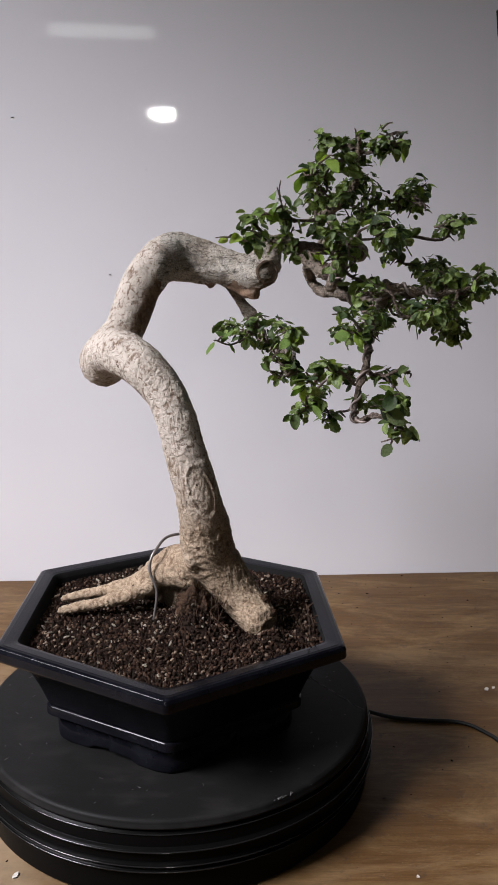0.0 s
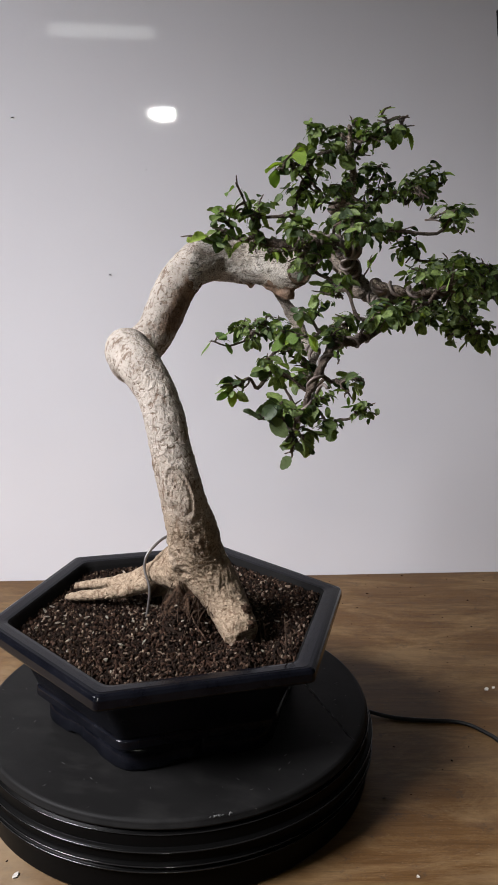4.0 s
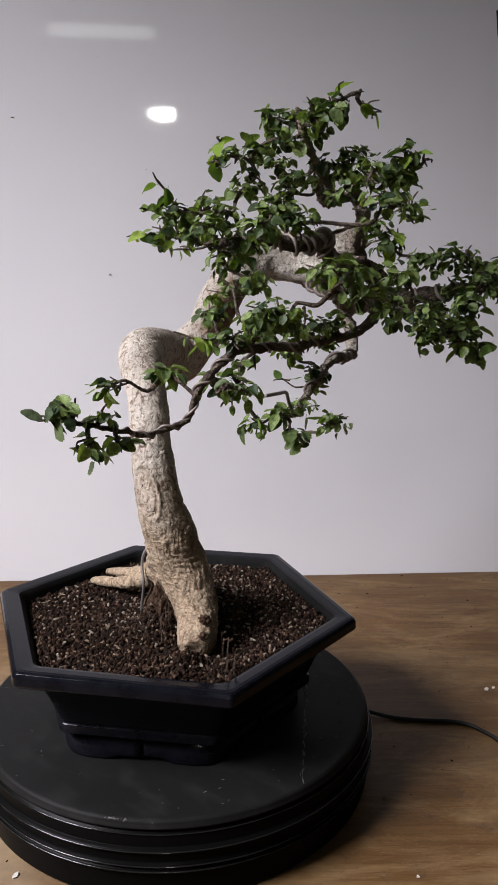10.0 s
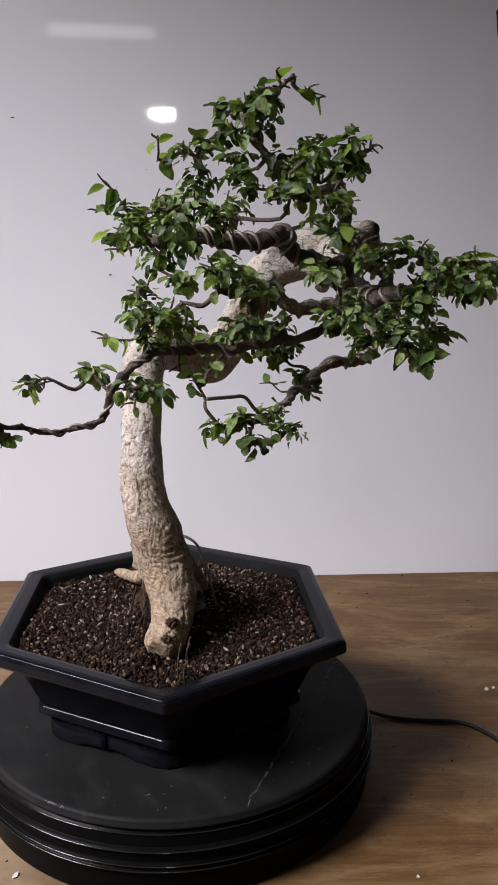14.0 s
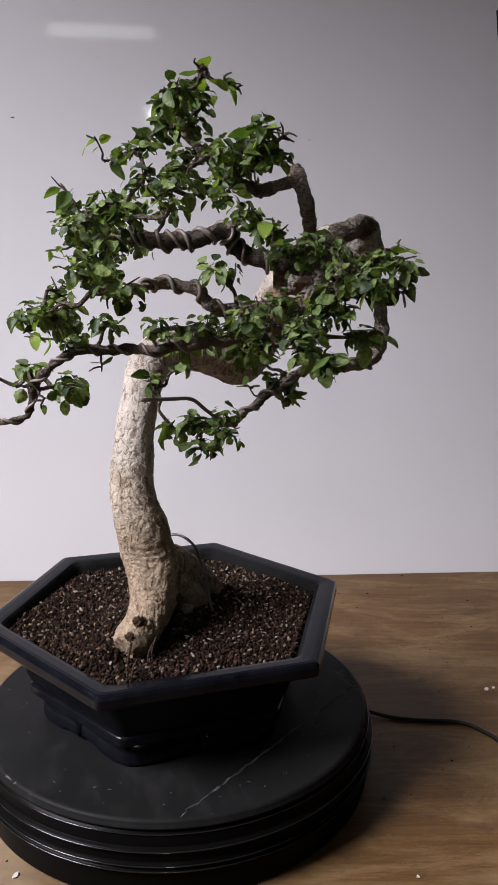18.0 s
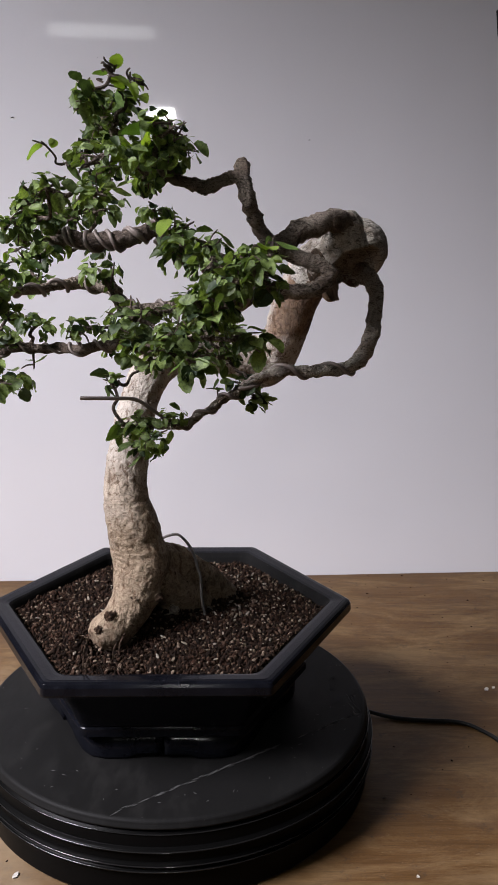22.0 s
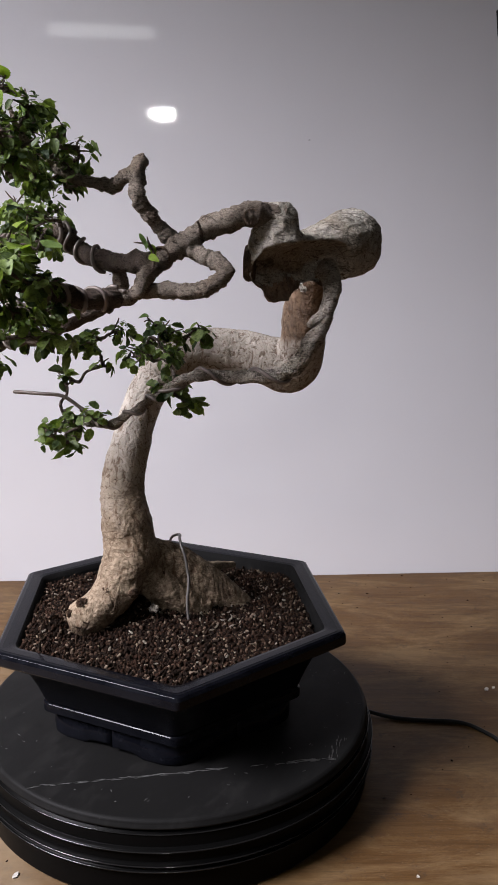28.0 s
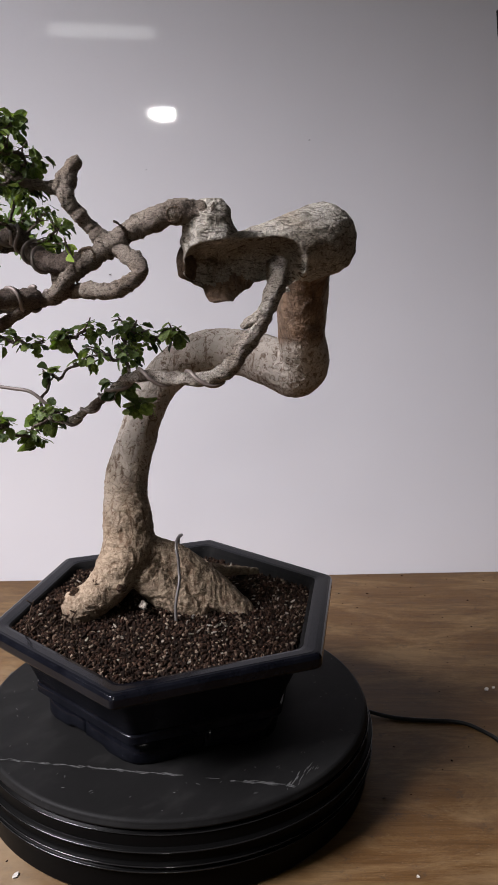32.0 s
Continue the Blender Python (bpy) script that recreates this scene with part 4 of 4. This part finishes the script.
def build_tree():
    tree = thing("bonsai_tree", "twisted pale-trunked bonsai tree with small green leaves", "bonsai tree")
    rng = random.Random(11)
    # trunk, roots and the gnarled head as one grown body
    bm = bmesh.new()
    tube(bm, spline(TRUNK, 5), 20, 0.05, 1)
    tube(bm, spline(HEAD, 5), 20, 0.06, 2)
    tube(bm, spline(KNOB, 4), 14, 0.2, 3)
    for i, r in enumerate(ROOTS):
        tube(bm, spline(r, 5), 14, 0.12, 10 + i)
    tube(bm, spline(LIP, 4), 12, 0.3, 5)
    trunk = grown(bm, tree)
    for place, way, r in (((0.1105, 0.1525, 0.51), (0.34, -0.93, 0.05), 0.0145), ((0.181, 0.1085, 0.5129), (0.887, 0.455, 0.1), 0.0085), ((0.1395, 0.1725, 0.5455), (0.76, 0.64, 0.12), 0.0068)):
        bm = bmesh.new()
        lathe(bm, [(0, 0.0), (r * 0.3, 0.0008), (r * 0.42, -0.0006), (r * 0.62, 0.0006), (r * 0.74, -0.001), (r * 0.86, 0.0015), (r, 0.0012), (r * 1.08, -0.002), (r * 1.0, -0.008), (0, -0.008)], 28)
        for v in bm.verts:
            v.co *= 1 + 0.12 * noise.noise(v.co * 120)
        ob = part("cut_scar", bm, MAT_SCAR, tree, "round brown healed pruning cut")
        ob.matrix_basis = look(place, Vector(place) - Vector(way))
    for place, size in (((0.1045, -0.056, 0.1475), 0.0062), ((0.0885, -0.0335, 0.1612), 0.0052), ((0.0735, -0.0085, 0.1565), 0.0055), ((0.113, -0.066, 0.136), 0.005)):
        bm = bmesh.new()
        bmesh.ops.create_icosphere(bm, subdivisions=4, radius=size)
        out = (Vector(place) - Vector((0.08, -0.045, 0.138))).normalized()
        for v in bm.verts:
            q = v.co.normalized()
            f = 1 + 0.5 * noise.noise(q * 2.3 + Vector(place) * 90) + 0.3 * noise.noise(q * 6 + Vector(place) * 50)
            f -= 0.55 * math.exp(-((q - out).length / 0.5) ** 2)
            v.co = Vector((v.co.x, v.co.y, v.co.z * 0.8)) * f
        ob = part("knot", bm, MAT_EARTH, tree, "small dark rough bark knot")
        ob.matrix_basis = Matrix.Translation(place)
    bm = bmesh.new()
    for k in range(20):
        f = rng.random()
        a = Vector((0.018 + 0.052 * f, -0.052 - 0.004 * f, 0.165 - 0.022 * f)) + Vector((rng.gauss(0, 0.004), rng.gauss(0, 0.004), rng.gauss(0, 0.004)))
        b = Vector((a.x + rng.gauss(-0.004, 0.011), a.y - rng.uniform(-0.006, 0.022), rng.uniform(0.110, 0.122)))
        mid = a.lerp(b, 0.5) + Vector((rng.gauss(0, 0.012), rng.gauss(0.003, 0.009), rng.gauss(-0.004, 0.007)))
        thick = rng.choice((0.0006, 0.0008, 0.0012))
        tube(bm, spline([(*a, thick), (*mid, thick * 0.8), (*b, thick * 0.5)], 3), 4, 0.4, k)
    for k in range(40):
        a = Vector((0.118, -0.085, 0.112)) + Vector((rng.gauss(0, 0.008), rng.gauss(0, 0.008), rng.uniform(0, 0.008)))
        b = a + Vector((rng.gauss(0.006, 0.008), rng.gauss(-0.006, 0.008), -0.010))
        tube(bm, spline([(*a, 0.0012), (*b, 0.0007)], 3), 4, 0.4, k)
    tagged(part("root_hairs", bm, MAT_ROOT, tree), "tangle of thin brown roots", kind="stuff")
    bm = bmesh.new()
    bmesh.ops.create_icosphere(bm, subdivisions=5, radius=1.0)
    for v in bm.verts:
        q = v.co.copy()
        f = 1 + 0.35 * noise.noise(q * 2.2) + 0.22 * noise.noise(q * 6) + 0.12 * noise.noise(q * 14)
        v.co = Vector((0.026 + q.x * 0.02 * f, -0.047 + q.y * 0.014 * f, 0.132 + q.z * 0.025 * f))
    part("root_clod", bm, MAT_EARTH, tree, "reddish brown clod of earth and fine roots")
    bm = bmesh.new()
    bmesh.ops.create_icosphere(bm, subdivisions=3, radius=0.005)
    for v in bm.verts:
        v.co = Vector((v.co.x * 0.7, v.co.y, v.co.z * 0.9)) * (1 + 0.8 * noise.noise(v.co * 260)) + Vector((0.0535, 0.004, 0.1345))
    part("peeled_bark", bm, MAT_PALE, tree, "pale curl of peeled bark", False)
    lines = {}
    for name, pts in BRANCHES.items():
        path = spline(pts, 12)
        bend = 0.0045 if name in ("left", "right", "low") else 0.0018
        path = [(x + 0.0012 * noise.noise((x * 90, y * 90, z * 90)) + bend * noise.noise((x * 45, y * 45, z * 45 + 7)), y + 0.0012 * noise.noise((y * 90, z * 90, x * 90)), z + bend * noise.noise((x * 45, y * 45 + 3, z * 45)), r * (1 + 0.16 * noise.noise((x * 110, y * 110, z * 110)))) for x, y, z, r in path]
        if name in ("crown", "loop", "stump", "apex", "left", "right"):
            path = [(*q[:3], q[3] * (1 + 0.07 * math.sin(i * 2.1 + math.sin(i * 0.7)) + 0.05 * math.sin(i * 0.83))) for i, q in enumerate(path)]
        lines[name] = path
        bm = bmesh.new()
        tube(bm, path, 18, 0.04, len(name))
        bm.normal_update()
        for v in bm.verts:
            c = v.co
            v.co = c + v.normal * (0.0015 * noise.noise(c * 150) + 0.0012 * noise.noise(c * 330)) * (1.0 if len(path) > 30 else 0.6)
        ob = part("branch", bm, MAT_PALE if name in ("under", "knot") else MAT_LIMB if name in ("crown", "stump", "apex", "loop", "stub") else MAT_TWIG, tree)
        for first, last, pitch, rw in COILS.get(name, ()):
            bm = bmesh.new()
            coil(bm, path, first, last, pitch, rw)
            part("training_wire", bm, MAT_WIRE, ob, "brown wire wound round the branch")
    bm = bmesh.new()
    tube(bm, spline([(0.1875, -0.0554, 0.392, 0.0018), (0.1805, -0.029, 0.391, 0.0018), (0.173, -0.009, 0.389, 0.0018), (0.165, 0.005, 0.378, 0.0018), (0.1575, 0.020, 0.366, 0.0018)], 5), 7)
    part("wire_end", bm, MAT_WIRE, tree, "loose end of brown training wire")
    meshes = [leaf_mesh("leaf", MAT_LEAF, k) for k in range(8)]
    fresh_leaf = [leaf_mesh("leaf", MAT_YOUNG, k + 20, True) for k in range(4)]
    mid_leaf = [leaf_mesh("leaf", MAT_MID, k + 30, True) for k in range(4)]
    spare = [([v.co.copy() for v in me.vertices], [tuple(f.vertices) for f in me.polygons]) for me in meshes]
    wood = {name: [q[:3] for q in path[len(path) // 4:]] for name, path in lines.items()}

    def twig(name, c, spread, thick, side):
        """A thin crooked twig from the nearest wood of its branch to c, with a few side twigs."""
        nodes = wood[name]
        a = Vector(min(nodes, key=lambda q: (Vector(q) - c).length + max(0, q[2] - c.z) * 0.4))
        far = (c - a).length
        mid = [a.lerp(c, f) + Vector((rng.gauss(0, 0.09), rng.gauss(0, 0.09), rng.gauss(-0.04, 0.09))) * far for f in (0.3, 0.65)]
        bm = bmesh.new()
        tube(bm, spline([(*a, thick), (*mid[0], thick * 0.85), (*mid[1], thick * 0.75), (*c, thick * 0.6), (*(c + (c - a).normalized() * min(spread * 0.3, 0.004)), thick * 0.35)], 4), 6, 0.35, side)
        nodes += [tuple(mid[0]), tuple(mid[1]), tuple(c)]
        for _ in range(side):
            q = c + Vector((rng.gauss(0, 1), rng.gauss(0, 1), rng.gauss(0.1, 0.7))).normalized() * spread * 0.75
            f = a.lerp(c, rng.uniform(0.6, 1.0))
            tube(bm, spline([(*f, 0.0011), (*(f.lerp(q, 0.5) + Vector((rng.gauss(0, 0.002), rng.gauss(0, 0.002), 0.001))), 0.0009), (*q, 0.0006)], 2), 4, 0.3, 1)
        part("twig", bm, MAT_TWIG, tree)
        return c - a

    single = 0
    verts, faces = [], []
    for name, clumps in CLUMPS.items():
        branch = name.split("_")[0]
        path = lines[branch]
        clumps = sorted(clumps, key=lambda k: min((Vector(q[:3]) - Vector(k[:3])).length for q in path[len(path) // 4:]))
        for (x, y, z, spread, count, *fresh) in clumps:
            c = Vector((x, y, z - (0.006 if branch in ("apex", "left") else 0.0)))
            twig(branch, c, spread, 0.002, 4)
            if fresh:
                continue
            for k in range(int(count * LEAFINESS)):
                m = leaf_pose(rng, c, spread * 0.78, 0.0084 if count > 7 else 0.0115)
                if k % 38 == 0 and single < 200:
                    single += 1
                    ob = new("leaf", rng.choice(meshes))
                    ob.parent = tree
                    ob.matrix_basis = m
                else:
                    vs, fs = rng.choice(spare)
                    k0 = len(verts)
                    verts += [m @ v for v in vs]
                    faces += [tuple(k0 + i for i in f) for f in fs]
    for name, place, count, size, bright in SHOOTS:
        c = Vector(place)
        way = twig(name, c, size, 0.0013, 1).normalized()
        for k in range(count):
            m = leaf_pose(rng, c - way * size * 0.35 * k, size * 0.25, size, -0.25)
            # None takes the dark leaves, their shade put into the colour
            ob = new("leaf", rng.choice(meshes if bright is None else fresh_leaf if bright and rng.random() < 0.7 else mid_leaf))
            ob.parent = tree
            ob.matrix_basis = m
    me = bpy.data.meshes.new("foliage")
    me.from_pydata(verts, [], faces)
    me.materials.append(MAT_LEAVES)
    for f in me.polygons:
        f.use_smooth = True
    ob = new("foliage", me)
    ob.parent = tree
    tagged(ob, "dense small dark green leaves", kind="stuff")
    return tree


def build_cable():
    t = thing("power_cable", "thin black power cable lying on the table", "cable")
    bm = bmesh.new()
    tube(bm, spline([(0.222, 0.105, 0.010, 0.0028), (0.2529, 0.0917, 0.006, 0.0028), (0.2859, 0.082, 0.003, 0.0028), (0.3231, 0.0766, 0.0028, 0.0028), (0.3606, 0.074, 0.0028, 0.0028), (0.3812, 0.0659, 0.0028, 0.0028),
                     (0.3982, 0.0476, 0.0028, 0.0028), (0.4088, 0.0298, 0.0028, 0.0028), (0.415, -0.01, 0.0028, 0.0028), (0.46, -0.08, 0.0028, 0.0028), (0.7, -0.15, 0.0028, 0.0028)], 6), 10)
    part("cord", bm, MAT_CABLE, t)


def build_small_things():
    rng = random.Random(21)
    # lamps on the far side of the room, mirrored in the board
    lamp = thing("wall_lamp", "small round glowing lamp hanging from the ceiling", "lamp")
    bm = bmesh.new()
    bmesh.ops.create_uvsphere(bm, u_segments=20, v_segments=12, radius=0.078)
    bmesh.ops.scale(bm, vec=(1.0, 1.0, 0.36), verts=bm.verts)
    part("globe", bm, MAT_BULB, lamp)
    bm = bmesh.new()
    tube(bm, [(0, 0, 0.03, 0.008), (0, 0, CEIL_Z - 1.639, 0.008)], 8)
    part("stem", bm, MAT_CABLE, lamp)
    lamp.matrix_world = pose(-0.055, -2.85, 1.635)
    strip = thing("ceiling_light", "dim white strip light on the ceiling", "lamp")
    bm = bmesh.new()
    box(bm, -0.25, 0.25, -0.03, 0.03, -0.05, -0.004, 0.006)
    part("diffuser", bm, MAT_TUBE, strip)
    # unseen slats, added to break the strip's reflection in the board into streaks
    for k in range(11):
        bm = bmesh.new()
        box(bm, 0.02 + 0.022 * k, 0.026 + 0.022 * k, -0.04, 0.04, -0.058 - 0.004 * (k % 3), -0.05)
        part("streak_slat", bm, MAT_PLASTER, strip, "", False)
    bm = bmesh.new()
    box(bm, -0.27, 0.27, -0.022, 0.022, -0.004, 0.0)
    part("mount", bm, MAT_PLASTER, strip)
    for x in (-0.2, 0.2):
        bm = bmesh.new()
        tube(bm, [(x, 0, 0.0, 0.004), (x, 0, CEIL_Z - 1.85, 0.004)], 6)
        part("hanger", bm, MAT_CABLE, strip)
    strip.matrix_world = pose(-0.345, -2.0, 1.85)
    # window frame in the side wall
    win = thing("window_1", "plain wooden window frame", "window", kind="structure")
    y0, y1, z0, z1 = WIN_Y - WIN_W / 2, WIN_Y + WIN_W / 2, WIN_Z - WIN_H / 2, WIN_Z + WIN_H / 2
    for b in ((y0, y1, z0, z0 + 0.04), (y0, y1, z1 - 0.04, z1), (y0, y0 + 0.04, z0 + 0.04, z1 - 0.04), (y1 - 0.04, y1, z0 + 0.04, z1 - 0.04)):
        bm = bmesh.new()
        box(bm, -2.49, -2.43, *b, 0.004)
        part("window_frame", bm, MAT_WOOD, win, "", False)
    # dark clip at the edge of the board
    clip = thing("wall_clip", "black plastic clip fixed on the white board", "clip")
    bm = bmesh.new()
    box(bm, 0, 0.05, -0.016, 0, -0.026, 0.026, 0.005)
    for v in bm.verts:
        if v.co.x < 0.02 and v.co.z < 0:
            v.co.x += -v.co.z * 0.25
    part("plate_cover", bm, MAT_CABLE, clip, "", False)
    clip.matrix_world = pose(WALL_X, WALL_Y, 0, 0, 0, WALL_YAW) @ pose(0.4445, 0.0, 1.047)
    # specks on the board
    bm = bmesh.new()
    for x, z, r in ((-0.4265, 0.877, 0.0018), (-0.271, 0.979, 0.0008), (-0.262, 0.602, 0.0016), (0.11, 0.845, 0.0012), (-0.19, 0.79, 0.001)):
        tube(bm, [(x - r, -0.0006, z, r * 0.5), (x + r, -0.0006, z + r * 0.4, r * 0.5)], 6)
    ob = part("board_specks", bm, MAT_SPECK)
    tagged(ob, "tiny dark specks of dirt on the white board", "dirt", kind="stuff")
    ob.matrix_world = pose(WALL_X, WALL_Y, 0, 0, 0, WALL_YAW)
    # crumbs on the table
    bm = bmesh.new()
    known = [(0.3145, 0.5191), (0.3024, 0.2144), (0.242, -0.0814), (0.3385, -0.0099), (0.2601, 0.5189), (0.3999, 0.612), (0.4993, 0.4872), (0.331, 0.612), (-0.169, -0.1503)]
    known += [(rng.uniform(0.2, 0.6), rng.uniform(-0.1, 0.6)) for _ in range(60)] + [(rng.uniform(-0.3, 0.5), rng.uniform(0.5, 0.585)) for _ in range(25)] + [(rng.uniform(-0.22, -0.12), rng.uniform(-0.22, -0.14)) for _ in range(8)]
    for i, (x, y) in enumerate(known):
        if math.hypot(x, y) < 0.24:
            continue
        r = rng.uniform(0.0014, 0.0024) if i < 9 else rng.uniform(0.0004, 0.0013)
        m = Matrix.Translation((x, y, r * 0.5)) @ Euler((0, 0, rng.uniform(0, 6))).to_matrix().to_4x4() @ Matrix.Diagonal((1.5, 0.9, 0.6, 1))
        bmesh.ops.create_icosphere(bm, subdivisions=1, radius=r, matrix=m)
    tagged(part("soil_crumbs", bm, MAT_SOIL), "dark crumbs of soil scattered on the table", "crumbs", kind="stuff")
    for x, y, r in ((-0.1447, -0.1991, 0.0042), (0.4348, 0.1612, 0.0048), (0.446, 0.166, 0.003), (0.255, -0.2, 0.002)):
        flake = thing("pale_flake", "small pale flake lying on the wooden table", "flake", "flakes on the table")
        bm = bmesh.new()
        ring = [bm.verts.new((r * math.cos(k) * rng.uniform(0.6, 1.2), r * 0.7 * math.sin(k) * rng.uniform(0.6, 1.2), 0)) for k in (0, 1.1, 2.2, 3.1, 4.2, 5.3)]
        up = [bm.verts.new(v.co + Vector((0, 0, 0.0012 + rng.uniform(0, 0.0008)))) for v in ring]
        bm.faces.new(ring[::-1])
        bm.faces.new(up)
        for k in range(6):
            bm.faces.new((ring[k], ring[(k + 1) % 6], up[(k + 1) % 6], up[k]))
        part("flake", bm, MAT_CHIP, flake, "", False)
        flake.matrix_world = pose(x, y, 0.0003, 0, 0, rng.uniform(0, 180))


def build_scuffs(plate):
    """Dusty scratches and a chipped edge on the rotating plate."""
    rng = random.Random(8)
    z = 0.0095
    a, b = Vector((0.2206, -0.0345)), Vector((0.0316, 0.2206))
    bm = bmesh.new()

    def sliver(p, way, length, width):
        n = Vector((-way.y, way.x))
        q = [p - way * length, p + n * width * rng.uniform(0.6, 1.2), p + way * length, p - n * width * rng.uniform(0.6, 1.2)]
        lo = [bm.verts.new((v.x, v.y, z - 0.0002)) for v in q]
        hi = [bm.verts.new((v.x, v.y, z + 0.00025)) for v in q]
        bm.faces.new(hi)
        for k in range(4):
            bm.faces.new((lo[k], lo[(k + 1) % 4], hi[(k + 1) % 4], hi[k]))
    d = (b - a).normalized()
    for k in range(120):
        t = rng.random()
        if 0.62 < t < 0.72:
            continue
        p = a.lerp(b, t) + Vector((-d.y, d.x)) * rng.gauss(0, 0.0011)
        if p.length < 0.222:
            sliver(p, (d + Vector((rng.gauss(0, 0.12), rng.gauss(0, 0.12)))).normalized(), rng.uniform(0.002, 0.007), rng.uniform(0.0002, 0.0006))
    c = Vector((0.0377, 0.2156))
    for k in range(24):
        p = c + Vector((rng.gauss(-0.02, 0.012), rng.gauss(-0.004, 0.004)))
        if p.length < 0.222:
            sliver(p, Vector((-0.94, -0.33)), rng.uniform(0.002, 0.006), rng.uniform(0.0003, 0.0007))
    for k in range(70):
        t = rng.uniform(0, 2 * math.pi)
        p = Vector((math.cos(t), math.sin(t))) * rng.uniform(0.17, 0.221)
        sliver(p, Vector((rng.gauss(0, 1), rng.gauss(0, 1))).normalized(), rng.uniform(0.0006, 0.0025), rng.uniform(0.0002, 0.0005))
    bmesh.ops.recalc_face_normals(bm, faces=bm.faces)
    tagged(part("scuff", bm, MAT_SCUFF, plate, "", False), "pale scratches and dust", kind="stuff")
    bm = bmesh.new()
    for k in range(16):
        t = math.atan2(-0.233, 0.15) + rng.gauss(0, 0.03)
        m = Matrix.Translation((0.2268 * math.cos(t), 0.2268 * math.sin(t), 0.0082)) @ Euler((rng.random() * 3, rng.random() * 3, t)).to_matrix().to_4x4() @ Matrix.Diagonal((0.5, 1.6, 0.5, 1))
        bmesh.ops.create_icosphere(bm, subdivisions=1, radius=rng.uniform(0.001, 0.002), matrix=m)
    part("chipped_edge", bm, MAT_SCUFF, plate, "pale chipped spot on the rim")


def build_pot_details():
    """Tie wire over the roots, stray wire end, dry stalks."""
    wire = thing("tie_wire", "grey wire looped over the roots of the bonsai", "wire")
    bm = bmesh.new()
    way = [(-0.023, -0.036, 0.114), (-0.019, -0.0345, 0.147), (-0.027, -0.0295, 0.169), (-0.026, -0.0255, 0.184), (-0.0195, -0.0165, 0.1945), (-0.0105, -0.001, 0.2015), (0.005, 0.009, 0.2025),
           (0.0145, 0.018, 0.196), (0.0165, 0.0235, 0.186), (0.019, 0.028, 0.170), (0.022, 0.0315, 0.160), (0.030, 0.034, 0.134), (0.034, 0.040, 0.108)]
    tube(bm, spline([(*p, 0.0017) for p in way], 6), 8)
    part("strand", bm, MAT_STEEL, wire)
    rng = random.Random(3)
    sticks = []
    for x, y, h in ((0.1543, -0.0736, 0.036), (0.160, -0.070, 0.02), (0.118, -0.045, 0.022), (0.125, -0.050, 0.018)):
        st = thing("dry_stalk", "thin dry pale stalk standing in the soil", "stalk", "stalks in the pot")
        bm = bmesh.new()
        tube(bm, spline([(0, 0, -0.006, 0.001), (-0.001, 0.001, h * 0.5, 0.001), (-0.004, 0.006, h, 0.0009)], 4), 5, 0.3, 2)
        tube(bm, spline([(-0.003, 0.005, h * 0.9, 0.0009), (0.003, 0.004, h + 0.002, 0.0008)], 2), 5, 0.3, 2)
        part("stem", bm, MAT_ROOT, st)
        sticks.append((st, (x, y, soil_height(x, y))))
    return wire, sticks


build_room()
build_table()
plate = build_turntable()
pot = build_pot()
soil = build_soil()
tree = build_tree()
build_cable()
build_small_things()
build_scuffs(plate)
tie_wire, stalks = build_pot_details()


def motions():
    steps = 32
    times = [SECONDS * k / steps for k in range(steps + 1)]
    h = 0.0095
    walk(plate, [(t, pose(0, 0, TOP - h, 0, 0, TURN * t)) for t in times])
    for ob, (x, y) in ((pot, POT_CENTRE), (soil, POT_CENTRE), (tree, (0, 0)), (tie_wire, (0, 0))):
        walk(ob, [(t, pose(0, 0, TOP, 0, 0, TURN * t) @ Matrix.Translation((x, y, 0))) for t in times])
    for ob, place in stalks:
        walk(ob, [(t, pose(0, 0, TOP, 0, 0, TURN * t) @ Matrix.Translation(place)) for t in times])


motions()
